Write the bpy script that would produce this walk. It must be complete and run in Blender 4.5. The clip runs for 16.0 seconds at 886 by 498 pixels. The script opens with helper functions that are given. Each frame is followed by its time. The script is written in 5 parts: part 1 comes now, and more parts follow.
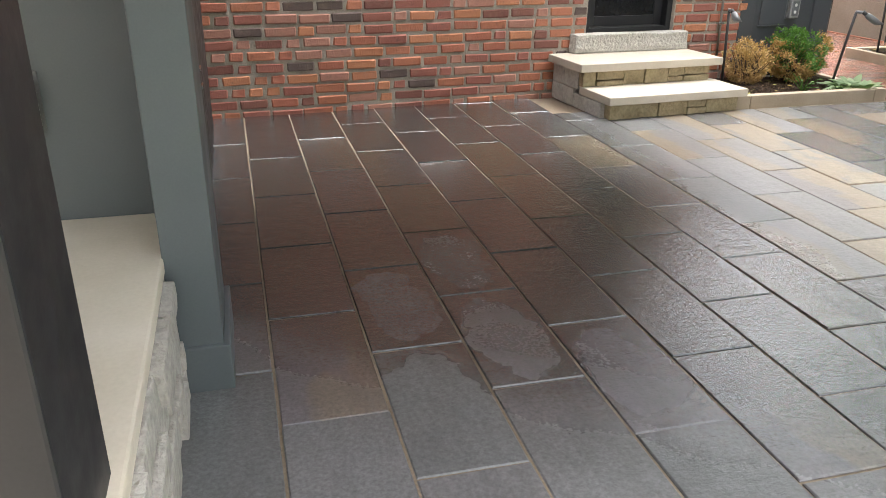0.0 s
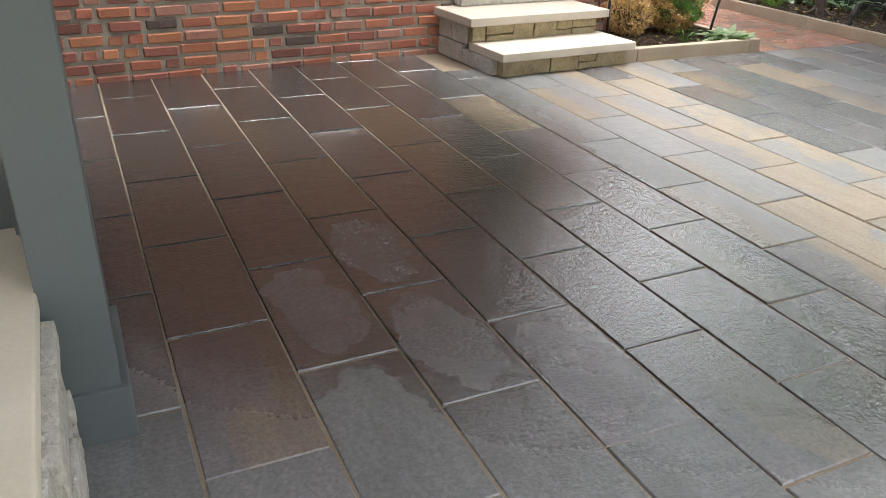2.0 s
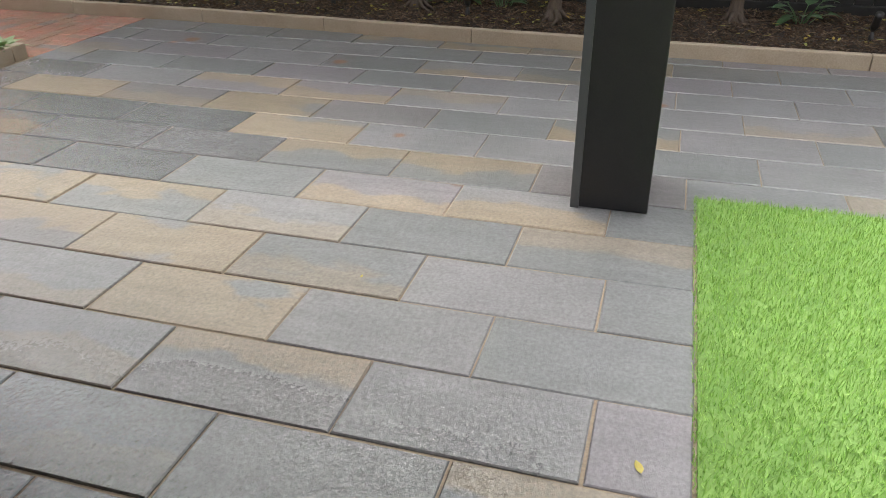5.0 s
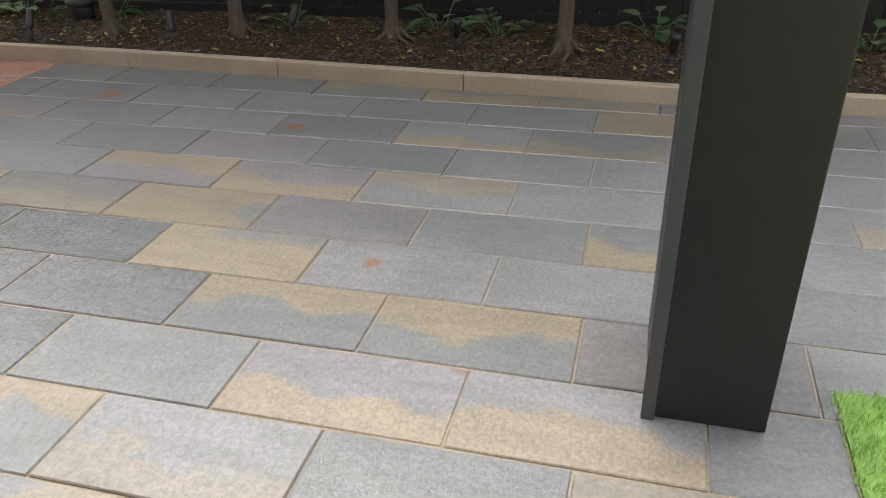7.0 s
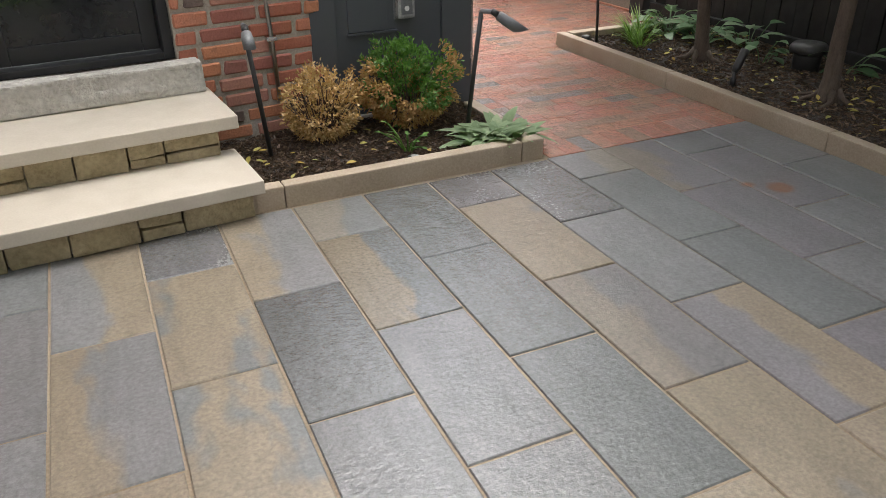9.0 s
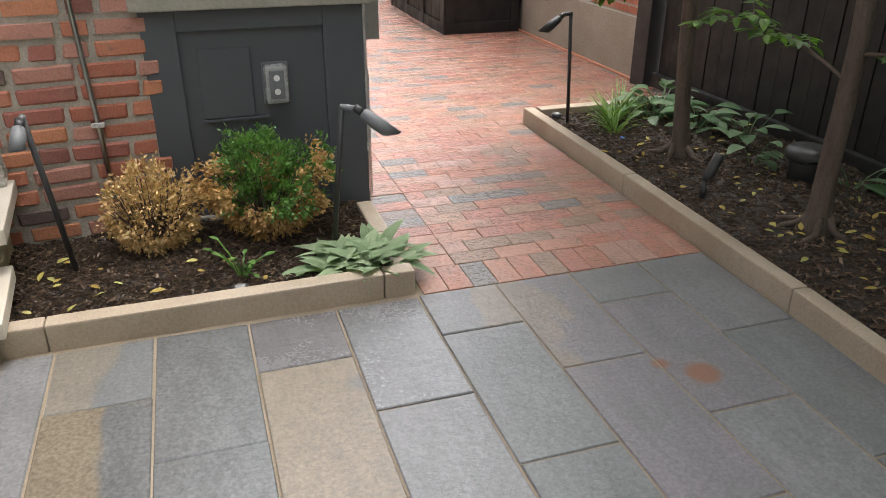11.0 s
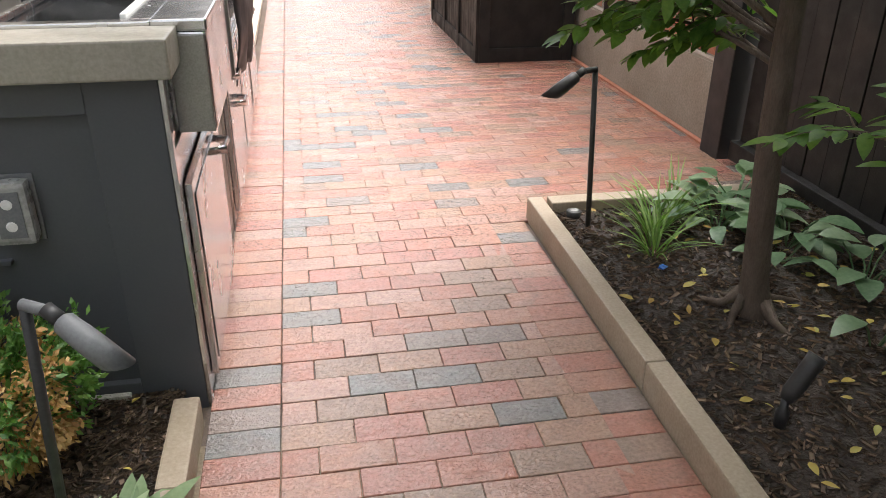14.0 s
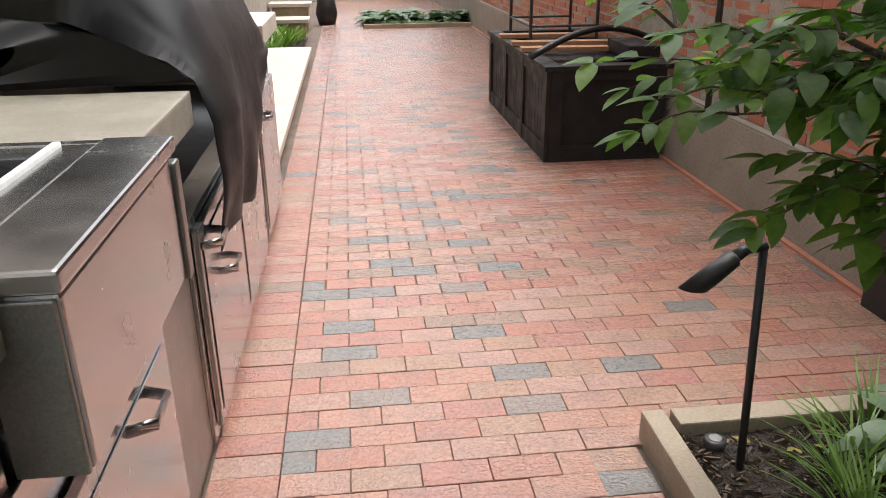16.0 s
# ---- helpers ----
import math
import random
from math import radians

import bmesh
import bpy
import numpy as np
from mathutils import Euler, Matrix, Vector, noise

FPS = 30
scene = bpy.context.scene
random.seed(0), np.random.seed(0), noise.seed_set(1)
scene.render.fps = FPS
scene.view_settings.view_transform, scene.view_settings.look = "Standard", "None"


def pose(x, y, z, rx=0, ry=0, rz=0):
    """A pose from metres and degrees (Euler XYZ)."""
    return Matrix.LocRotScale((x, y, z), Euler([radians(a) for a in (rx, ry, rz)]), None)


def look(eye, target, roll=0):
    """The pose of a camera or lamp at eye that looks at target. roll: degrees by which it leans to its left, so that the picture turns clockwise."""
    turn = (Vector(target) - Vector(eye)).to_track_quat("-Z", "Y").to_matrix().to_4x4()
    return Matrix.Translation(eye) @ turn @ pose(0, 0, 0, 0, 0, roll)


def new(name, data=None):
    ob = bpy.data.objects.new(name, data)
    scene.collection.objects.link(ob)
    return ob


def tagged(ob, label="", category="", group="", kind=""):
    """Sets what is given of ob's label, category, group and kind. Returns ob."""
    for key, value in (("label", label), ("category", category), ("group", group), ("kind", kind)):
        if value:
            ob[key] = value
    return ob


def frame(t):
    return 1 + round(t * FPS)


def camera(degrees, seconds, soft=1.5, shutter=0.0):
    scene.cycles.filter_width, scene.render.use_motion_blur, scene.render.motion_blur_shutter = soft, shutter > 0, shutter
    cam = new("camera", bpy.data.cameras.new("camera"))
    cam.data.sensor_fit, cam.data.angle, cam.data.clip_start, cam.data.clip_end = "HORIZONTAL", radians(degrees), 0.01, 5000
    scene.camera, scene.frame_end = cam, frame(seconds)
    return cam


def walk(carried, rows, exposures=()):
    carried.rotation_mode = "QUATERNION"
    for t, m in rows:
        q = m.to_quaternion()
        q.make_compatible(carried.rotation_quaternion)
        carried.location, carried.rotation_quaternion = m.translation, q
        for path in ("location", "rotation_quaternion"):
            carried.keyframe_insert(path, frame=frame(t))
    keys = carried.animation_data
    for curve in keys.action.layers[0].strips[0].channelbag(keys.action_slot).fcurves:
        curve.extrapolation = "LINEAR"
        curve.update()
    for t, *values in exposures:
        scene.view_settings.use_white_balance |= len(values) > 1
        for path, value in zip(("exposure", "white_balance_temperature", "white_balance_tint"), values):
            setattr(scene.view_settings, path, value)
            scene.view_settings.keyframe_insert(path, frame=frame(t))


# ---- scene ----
cam = camera(60.1, 16.0, soft=0.8)
EXPOSURES = [(0, 2.75), (2.5, 2.68), (4.5, 2.22), (7.5, 2.25), (8.5, 1.85), (11, 2.15), (12, 2.1), (14, 2.1), (16, 1.55)]
PATH = [
    (0, (1.591, 1.401, 1.347), (2.074, 3.173, 0.557), 0.8),
    (0.5, (1.543, 1.603, 1.336), (2.106, 3.335, 0.508), 2.2),
    (1, (1.504, 1.745, 1.346), (2.151, 3.428, 0.481), 2.4),
    (1.5, (1.506, 1.782, 1.356), (2.236, 3.417, 0.464), 2.5),
    (2, (1.508, 1.796, 1.355), (2.299, 3.395, 0.451), 2.4),
    (2.5, (1.522, 1.807, 1.35), (2.373, 3.36, 0.421), 1.6),
    (3, (1.601, 1.849, 1.34), (2.587, 3.319, 0.409), 0.8),
    (3.5, (1.764, 1.975, 1.339), (2.998, 3.248, 0.413), 0.7),
    (4, (1.976, 2.102, 1.352), (3.457, 3.057, 0.407), 0.8),
    (4.5, (2.252, 2.287, 1.342), (3.887, 2.942, 0.395), 0.7),
    (4.7, (2.365, 2.32, 1.351), (4.038, 2.88, 0.409), 0.5),
    (6.8, (3.711, 2.696, 1.378), (5.41, 3.082, 0.396), -1.7),
    (7, (3.83, 2.746, 1.385), (5.51, 3.208, 0.403), -1.7),
    (7.5, (4.196, 2.907, 1.403), (5.766, 3.664, 0.422), -1.1),
    (8, (4.479, 3.033, 1.406), (5.809, 4.161, 0.427), -0.7),
    (8.5, (4.71, 3.235, 1.4), (5.663, 4.7, 0.428), -1.7),
    (8.7, (4.78, 3.348, 1.399), (5.59, 4.901, 0.435), -1.6),
    (10.8, (5.979, 4.021, 1.488), (6.523, 5.738, 0.619), 0.0),
    (11, (6.119, 4.063, 1.483), (6.678, 5.773, 0.609), 0.3),
    (11.5, (6.416, 4.244, 1.46), (7.018, 5.93, 0.569), 1.0),
    (12, (6.643, 4.461, 1.475), (7.233, 6.139, 0.56), 1.2),
    (12.5, (6.834, 4.715, 1.454), (7.362, 6.408, 0.528), 1.1),
    (13, (6.96, 5.016, 1.436), (7.439, 6.728, 0.52), 0.7),
    (13.5, (7.055, 5.291, 1.444), (7.478, 7.026, 0.544), 0.7),
    (14, (7.204, 5.531, 1.44), (7.535, 7.294, 0.556), 0.4),
    (14.5, (7.27, 5.79, 1.436), (7.511, 7.569, 0.555), 0.3),
    (15, (7.247, 6.13, 1.424), (7.432, 7.929, 0.57), -0.1),
    (15.5, (7.297, 6.456, 1.435), (7.474, 8.281, 0.637), -0.3),
    (16, (7.343, 6.733, 1.469), (7.557, 8.573, 0.716), -0.5),
]
walk(cam, [(t, look(eye, target, roll)) for t, eye, target, roll in PATH], EXPOSURES)

# ---- world and sun: an overcast day ----
SUN_EL, SUN_ROT = radians(72), radians(60)
world = bpy.data.worlds.new("sky")
scene.world = world
world.use_nodes = True
wn = world.node_tree.nodes
sky = wn.new("ShaderNodeTexSky")
sky.sky_type, sky.sun_disc = "NISHITA", False
sky.sun_elevation, sky.sun_rotation = SUN_EL, SUN_ROT
sky.air_density, sky.dust_density, sky.ozone_density = 1.0, 4.0, 0.6
soften = wn.new("ShaderNodeHueSaturation")
soften.inputs["Saturation"].default_value = 0.27
world.node_tree.links.new(sky.outputs[0], soften.inputs["Color"])
world.node_tree.links.new(soften.outputs[0], wn["Background"].inputs[0])
wn["Background"].inputs[1].default_value = 0.15
sun_data = bpy.data.lights.new("sun", "SUN")
sun_data.energy, sun_data.angle, sun_data.color = 0.7, radians(50), (1.0, 0.94, 0.91)
sun = new("sun", sun_data)
sun.matrix_world = look((9.4, 4.05, 12.0), (6, 2.1, 0))


# ---- materials ----
class Mat:
    """A small builder for node materials."""

    def __init__(self, name):
        self.m = bpy.data.materials.new(name)
        self.m.use_nodes = True
        self.t = self.m.node_tree
        self.bsdf = self.t.nodes["Principled BSDF"]
        self.pos = self.node("ShaderNodeNewGeometry").outputs["Position"]

    def node(self, kind, **sets):
        n = self.t.nodes.new(kind)
        for k, v in sets.items():
            if k in n.inputs:
                n.inputs[k].default_value = v
        return n

    def put(self, sock, v):
        if hasattr(v, "is_linked") or hasattr(v, "links"):
            self.t.links.new(v, sock)
        else:
            sock.default_value = v

    def noise(self, scale, detail=4.0, vec=None, stretch=None, rough=0.55, distortion=0.0):
        vec = vec or self.pos
        if stretch:
            mp = self.node("ShaderNodeMapping")
            mp.inputs["Scale"].default_value = stretch
            self.t.links.new(vec, mp.inputs["Vector"])
            vec = mp.outputs[0]
        n = self.node("ShaderNodeTexNoise")
        n.inputs["Scale"].default_value, n.inputs["Detail"].default_value = scale, detail
        n.inputs["Roughness"].default_value, n.inputs["Distortion"].default_value = rough, distortion
        self.t.links.new(vec, n.inputs["Vector"])
        return n.outputs["Fac"]

    def ramp(self, fac, stops, step=False):
        r = self.node("ShaderNodeValToRGB")
        e = r.color_ramp.elements
        if step:
            r.color_ramp.interpolation = "CONSTANT"
        while len(e) < len(stops):
            e.new(0.5)
        for el, (p, c) in zip(e, stops):
            el.position = p
            el.color = (*c, 1) if not isinstance(c, (int, float)) else (c, c, c, 1)
        self.t.links.new(fac, r.inputs[0])
        return r.outputs[0]

    def mix(self, fac, a, b, mode="MIX"):
        n = self.node("ShaderNodeMix")
        n.data_type, n.blend_type = "RGBA", mode
        self.put(n.inputs[0], fac)
        for s, v in ((n.inputs[6], a), (n.inputs[7], b)):
            self.put(s, (*v, 1) if isinstance(v, tuple) and len(v) == 3 else v)
        return n.outputs[2]

    def calc(self, op, a, b=0.0, clamp=False):
        n = self.node("ShaderNodeMath")
        n.operation, n.use_clamp = op, clamp
        self.put(n.inputs[0], a)
        self.put(n.inputs[1], b)
        return n.outputs[0]

    def random(self, island=False):
        if island:
            return self.node("ShaderNodeNewGeometry").outputs["Random Per Island"]
        return self.node("ShaderNodeObjectInfo").outputs["Random"]

    def shifted(self, rnd, amount=37.0):
        """Position moved by a random amount a piece, so that no two pieces look alike."""
        s = self.calc("MULTIPLY", rnd, amount)
        c = self.node("ShaderNodeCombineXYZ")
        self.t.links.new(s, c.inputs[2])
        self.t.links.new(self.calc("MULTIPLY", rnd, amount * 1.7), c.inputs[0])
        a = self.node("ShaderNodeVectorMath")
        self.t.links.new(self.pos, a.inputs[0])
        self.t.links.new(c.outputs[0], a.inputs[1])
        return a.outputs[0]

    def film(self, weight, rough):
        """A film of water over the surface."""
        self.put(self.bsdf.inputs["Coat Weight"], weight)
        self.put(self.bsdf.inputs["Coat Roughness"], rough)
        self.bsdf.inputs["Coat IOR"].default_value = 1.4

    def done(self, color, rough=0.6, bump=None, strength=0.3, depth=0.01, metal=0.0, spec=0.5):
        self.put(self.bsdf.inputs["Base Color"], (*color, 1) if isinstance(color, tuple) and len(color) == 3 else color)
        self.put(self.bsdf.inputs["Roughness"], rough)
        self.bsdf.inputs["Metallic"].default_value = metal
        self.bsdf.inputs["Specular IOR Level"].default_value = spec
        if bump is not None:
            b = self.node("ShaderNodeBump")
            b.inputs["Strength"].default_value, b.inputs["Distance"].default_value = strength, depth
            self.t.links.new(bump, b.inputs["Height"])
            self.t.links.new(b.outputs[0], self.bsdf.inputs["Normal"])
            self.t.links.new(b.outputs[0], self.bsdf.inputs["Coat Normal"])
        return self.m


def plain(name, a, b, scale=6.0, rough=(0.5, 0.7), fine=60.0, strength=0.2, depth=0.004, metal=0.0, stretch=None, spec=0.5, grain=0.35):
    """Two tones in large clouds, fine grain in colour, gloss and relief."""
    k = Mat(name)
    big, small = k.noise(scale, 5, stretch=stretch), k.noise(fine, 3, stretch=stretch)
    col = k.ramp(big, [(0.3, a), (0.7, b)])
    col = k.mix(grain, col, k.ramp(small, [(0.25, tuple(0.62 * v for v in a)), (0.75, tuple(min(1, 1.25 * v) for v in b))]))
    r = k.ramp(k.noise(scale * 2.3, 4), [(0.35, rough[0]), (0.65, rough[1])])
    return k.done(col, r, small, strength, depth, metal, spec)


def make_bluestone():
    """Each slab's object colour says: tan share, side of the tan band (0 west, 0.5 whole, 1 east), water film, dried patch."""
    k = Mat("bluestone")
    rnd = k.random()
    pos = k.shifted(rnd)
    info = k.node("ShaderNodeObjectInfo")
    tint = k.node("ShaderNodeSeparateColor")
    k.t.links.new(info.outputs["Color"], tint.inputs[0])
    tan, side, film, dried = tint.outputs[0], tint.outputs[1], tint.outputs[2], info.outputs["Alpha"]
    local = k.node("ShaderNodeSeparateXYZ")
    own = k.node("ShaderNodeTexCoord").outputs["Object"]
    k.t.links.new(own, local.inputs[0])
    base = k.ramp(rnd, [(0.0, (0.142, 0.146, 0.149)), (0.22, (0.174, 0.169, 0.175)), (0.38, (0.150, 0.137, 0.141)), (0.48, (0.184, 0.181, 0.187)), (0.68, (0.153, 0.156, 0.159)), (0.86, (0.168, 0.153, 0.166))], True)
    cloud = k.noise(3.0, 5, pos)
    col = k.mix(k.ramp(cloud, [(0.35, 0.0), (0.7, 0.5)]), base, (0.135, 0.142, 0.138))
    # ochre bands follow the bedding, along one side of a slab or over the whole of it
    lean = k.calc("SUBTRACT", k.calc("MULTIPLY", side, 2.0), 1.0)
    band = k.calc("MULTIPLY", k.calc("MULTIPLY", local.outputs[0], 6.0), lean)
    band = k.calc("ADD", band, k.calc("MULTIPLY", k.calc("SUBTRACT", 1.0, k.calc("ABSOLUTE", lean)), 0.42))
    wander = k.noise(2.4, 3, pos, stretch=(1.6, 0.8, 1), distortion=0.3)
    band = k.calc("ADD", band, k.calc("MULTIPLY", k.calc("SUBTRACT", wander, 0.5), 3.2))
    ochre = k.mix(k.noise(7, 4, pos, stretch=(2.5, 0.6, 1)), (0.20, 0.155, 0.102), (0.27, 0.214, 0.142))
    col = k.mix(k.calc("MULTIPLY", k.ramp(band, [(-0.0, 0.0), (0.22, 0.8)]), tan), col, ochre)
    fine = k.noise(75, 6, pos, rough=0.7)
    col = k.mix(0.85, col, k.ramp(fine, [(0.25, 0.25), (0.75, 0.76)]), "OVERLAY")
    streak = k.noise(5, 6, pos, stretch=(3.0, 0.7, 1), rough=0.65, distortion=0.6)
    col = k.mix(0.5, col, k.ramp(streak, [(0.3, 0.36), (0.7, 0.64)]), "OVERLAY")
    rust = k.noise(1.35, 2, k.shifted(rnd, 11.0))
    col = k.mix(k.ramp(rust, [(0.75, 0.0), (0.77, 0.6)]), col, (0.16, 0.07, 0.03))
    # soaked below the drip edge of the roof, with the roof's shade put into the colour too; a film of water on some
    # slabs further east
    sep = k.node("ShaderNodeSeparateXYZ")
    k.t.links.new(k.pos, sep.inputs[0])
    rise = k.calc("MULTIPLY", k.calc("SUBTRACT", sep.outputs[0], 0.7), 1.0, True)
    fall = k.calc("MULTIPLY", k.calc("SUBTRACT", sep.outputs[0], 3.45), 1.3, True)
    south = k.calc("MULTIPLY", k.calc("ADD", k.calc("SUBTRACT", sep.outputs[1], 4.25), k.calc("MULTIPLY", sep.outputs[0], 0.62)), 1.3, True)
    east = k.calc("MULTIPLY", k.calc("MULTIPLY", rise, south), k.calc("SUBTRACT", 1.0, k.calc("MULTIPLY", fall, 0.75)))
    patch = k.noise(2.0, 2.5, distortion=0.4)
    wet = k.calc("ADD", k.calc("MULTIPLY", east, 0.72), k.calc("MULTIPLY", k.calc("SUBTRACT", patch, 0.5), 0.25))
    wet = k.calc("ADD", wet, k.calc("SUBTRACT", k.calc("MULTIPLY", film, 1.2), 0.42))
    # a dried island in the middle of a slab
    oval = k.node("ShaderNodeMapping")
    oval.inputs["Scale"].default_value = (6.4, 3.1, 0)
    k.t.links.new(own, oval.inputs[0])
    far = k.node("ShaderNodeVectorMath")
    far.operation = "LENGTH"
    k.t.links.new(oval.outputs[0], far.inputs[0])
    rim = k.calc("ADD", far.outputs["Value"], k.calc("MULTIPLY", k.calc("SUBTRACT", k.noise(6, 3, pos), 0.5), 1.1))
    island = k.calc("MULTIPLY", k.ramp(rim, [(0.84, 1.0), (0.95, 0.0)]), dried)
    wet = k.calc("SUBTRACT", wet, k.calc("MULTIPLY", island, 0.34))
    wet = k.ramp(wet, [(-0.0, 0.05), (0.55, 1.0)])
    for cx, cy, size in ((7.297, 4.479, 0.05), (7.603, 5.807, 0.06), (7.50, 5.90, 0.03), (6.05, 3.62, 0.03), (6.9, 2.35, 0.03)):
        d = k.node("ShaderNodeVectorMath")
        d.operation = "DISTANCE"
        k.t.links.new(k.pos, d.inputs[0])
        d.inputs[1].default_value = (cx, cy, 0)
        ring = k.calc("ADD", d.outputs["Value"], k.calc("MULTIPLY", k.noise(22, 3), 0.03))
        col = k.mix(k.ramp(ring, [(size, 0.85), (size + 0.025, 0.0)]), col, (0.20, 0.07, 0.022))
    # one multiply darkens the colour for wet stone and for shade under the roof
    soak_and_shade = k.calc("MULTIPLY", wet, k.calc("ADD", k.calc("MULTIPLY", east, 0.75), 0.25, True))
    col = k.mix(soak_and_shade, col, k.mix(1.0, col, (0.185, 0.22, 0.215), "MULTIPLY"))
    rough = k.ramp(wet, [(0.0, 0.44), (0.4, 0.33), (0.7, 0.2), (1.0, 0.13)])
    rough = k.calc("ADD", rough, k.calc("MULTIPLY", k.calc("SUBTRACT", fine, 0.5), 0.10))
    cleft = k.calc("ADD", k.noise(11, 7, pos, stretch=(1, 1.7, 1), rough=0.68), k.calc("MULTIPLY", k.noise(60, 4, pos, rough=0.65), 0.45))
    k.film(k.calc("MULTIPLY", wet, 1.0), k.ramp(wet, [(0.5, 0.22), (1.0, 0.06)]))
    return k.done(col, rough, cleft, 0.5, 0.009, spec=0.7)


def make_paver(island):
    k = Mat("clay_paver_far" if island else "clay_paver")
    rnd = k.random(island)
    pos = k.shifted(rnd)
    base = k.ramp(rnd, [(0.0, (0.355, 0.15, 0.105)), (0.17, (0.37, 0.178, 0.122)), (0.34, (0.355, 0.19, 0.14)), (0.48, (0.345, 0.145, 0.11)), (0.62, (0.325, 0.185, 0.125)), (0.72, (0.355, 0.2, 0.155)), (0.82, (0.26, 0.165, 0.12)), (0.89, (0.172, 0.162, 0.152)), (0.96, (0.22, 0.17, 0.145))], True)
    col = k.mix(k.ramp(k.noise(9, 4, pos), [(0.4, 0.0), (0.72, 0.45)]), base, (0.22, 0.15, 0.12))
    fine = k.noise(90, 4, pos)
    col = k.mix(0.8, col, k.ramp(fine, [(0.2, 0.33), (0.8, 0.68)]), "OVERLAY")
    wet = k.noise(1.6, 4)
    rough = k.ramp(wet, [(0.35, 0.15), (0.65, 0.23)])
    rough = k.calc("ADD", rough, k.calc("MULTIPLY", k.calc("SUBTRACT", fine, 0.5), 0.05))
    relief = k.calc("ADD", k.noise(16, 4, pos, stretch=(1, 2.4, 1), distortion=1.6), k.calc("MULTIPLY", fine, 0.7))
    k.film(0.4, 0.18)
    return k.done(col, rough, relief, 0.7, 0.009, spec=0.7)


def make_brick(island, tones, name):
    k = Mat(name)
    rnd = k.random(island)
    pos = k.shifted(rnd)
    col = k.ramp(rnd, tones, True)
    col = k.mix(k.ramp(k.noise(12, 5, pos), [(0.55, 0.0), (0.85, 0.4)]), col, (0.36, 0.25, 0.19))
    col = k.mix(k.ramp(k.noise(22, 4, pos), [(0.6, 0.0), (0.76, 0.5)]), col, (0.10, 0.06, 0.05))
    fine = k.noise(110, 4, pos)
    col = k.mix(0.45, col, k.ramp(fine, [(0.2, 0.3), (0.8, 0.7)]), "OVERLAY")
    return k.done(col, 0.85, k.calc("ADD", k.noise(28, 4, pos), fine), 0.6, 0.006)


OLD_TONES = [(0.0, (0.38, 0.135, 0.085)), (0.2, (0.44, 0.17, 0.10)), (0.38, (0.32, 0.12, 0.09)), (0.52, (0.49, 0.205, 0.11)), (0.66, (0.41, 0.20, 0.15)), (0.86, (0.22, 0.09, 0.07)), (0.95, (0.12, 0.085, 0.075))]
NEW_TONES = [(0.0, (0.42, 0.15, 0.09)), (0.25, (0.46, 0.18, 0.11)), (0.5, (0.40, 0.14, 0.09)), (0.75, (0.48, 0.21, 0.13))]
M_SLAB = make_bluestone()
M_PAVER, M_PAVER_FAR = make_paver(False), make_paver(True)
M_BRICK, M_BRICK_UP = make_brick(False, OLD_TONES, "old_brick"), make_brick(True, OLD_TONES, "old_brick_upper")
M_BRICK2, M_BRICK2_UP = make_brick(False, NEW_TONES, "east_brick"), make_brick(True, NEW_TONES, "east_brick_upper")
M_MORTAR = plain("mortar", (0.25, 0.22, 0.18), (0.44, 0.39, 0.33), 7, (0.85, 0.95), 90, 0.6, 0.006)
M_BED = plain("sand_joint", (0.17, 0.13, 0.09), (0.31, 0.25, 0.18), 2.0, (0.85, 0.95), 120, 0.5)
M_DARKBED = plain("paver_joint", (0.08, 0.06, 0.048), (0.16, 0.12, 0.095), 3, (0.8, 0.95), 120, 0.5)
M_LIME = plain("limestone", (0.47, 0.42, 0.34), (0.56, 0.51, 0.43), 4, (0.5, 0.7), 120, 0.15, 0.002, grain=0.15)
M_KERB = plain("kerb_limestone", (0.30, 0.235, 0.165), (0.40, 0.33, 0.25), 3, (0.45, 0.7), 100, 0.3, 0.003)
M_ROUGH = plain("rock_faced_stone", (0.38, 0.36, 0.32), (0.55, 0.53, 0.48), 14, (0.8, 0.95), 45, 0.9, 0.02)
M_FIELD = plain("yellow_field_stone", (0.22, 0.18, 0.10), (0.42, 0.35, 0.22), 9, (0.75, 0.9), 50, 0.8, 0.012)
M_CREAM = plain("cream_ledge_stone", (0.62, 0.56, 0.45), (0.72, 0.66, 0.56), 3, (0.55, 0.75), 80, 0.25, 0.004, grain=0.1)
M_GREY = plain("grey_paint", (0.095, 0.115, 0.122), (0.112, 0.132, 0.14), 2, (0.42, 0.55), 160, 0.12, 0.001, grain=0.12)
M_CHAR = plain("charcoal_paint", (0.062, 0.068, 0.076), (0.075, 0.081, 0.09), 2, (0.45, 0.6), 150, 0.15, 0.001, grain=0.12)
M_BLACK = plain("black_paint", (0.010, 0.011, 0.013), (0.016, 0.016, 0.018), 4, (0.4, 0.55), 140, 0.15, 0.001)
M_FENCE = plain("black_stained_board", (0.006, 0.0055, 0.0055), (0.012, 0.011, 0.0105), 3, (0.5, 0.75), 60, 0.35, 0.002, stretch=(6, 6, 0.5))
M_COUNTER = plain("counter_stone", (0.23, 0.215, 0.175), (0.33, 0.30, 0.25), 5, (0.3, 0.55), 90, 0.2, 0.002)
M_STEEL = plain("stainless_steel", (0.56, 0.56, 0.56), (0.64, 0.64, 0.64), 3, (0.20, 0.28), 220, 0.03, 0.0006, 1.0, stretch=(1, 1, 30))
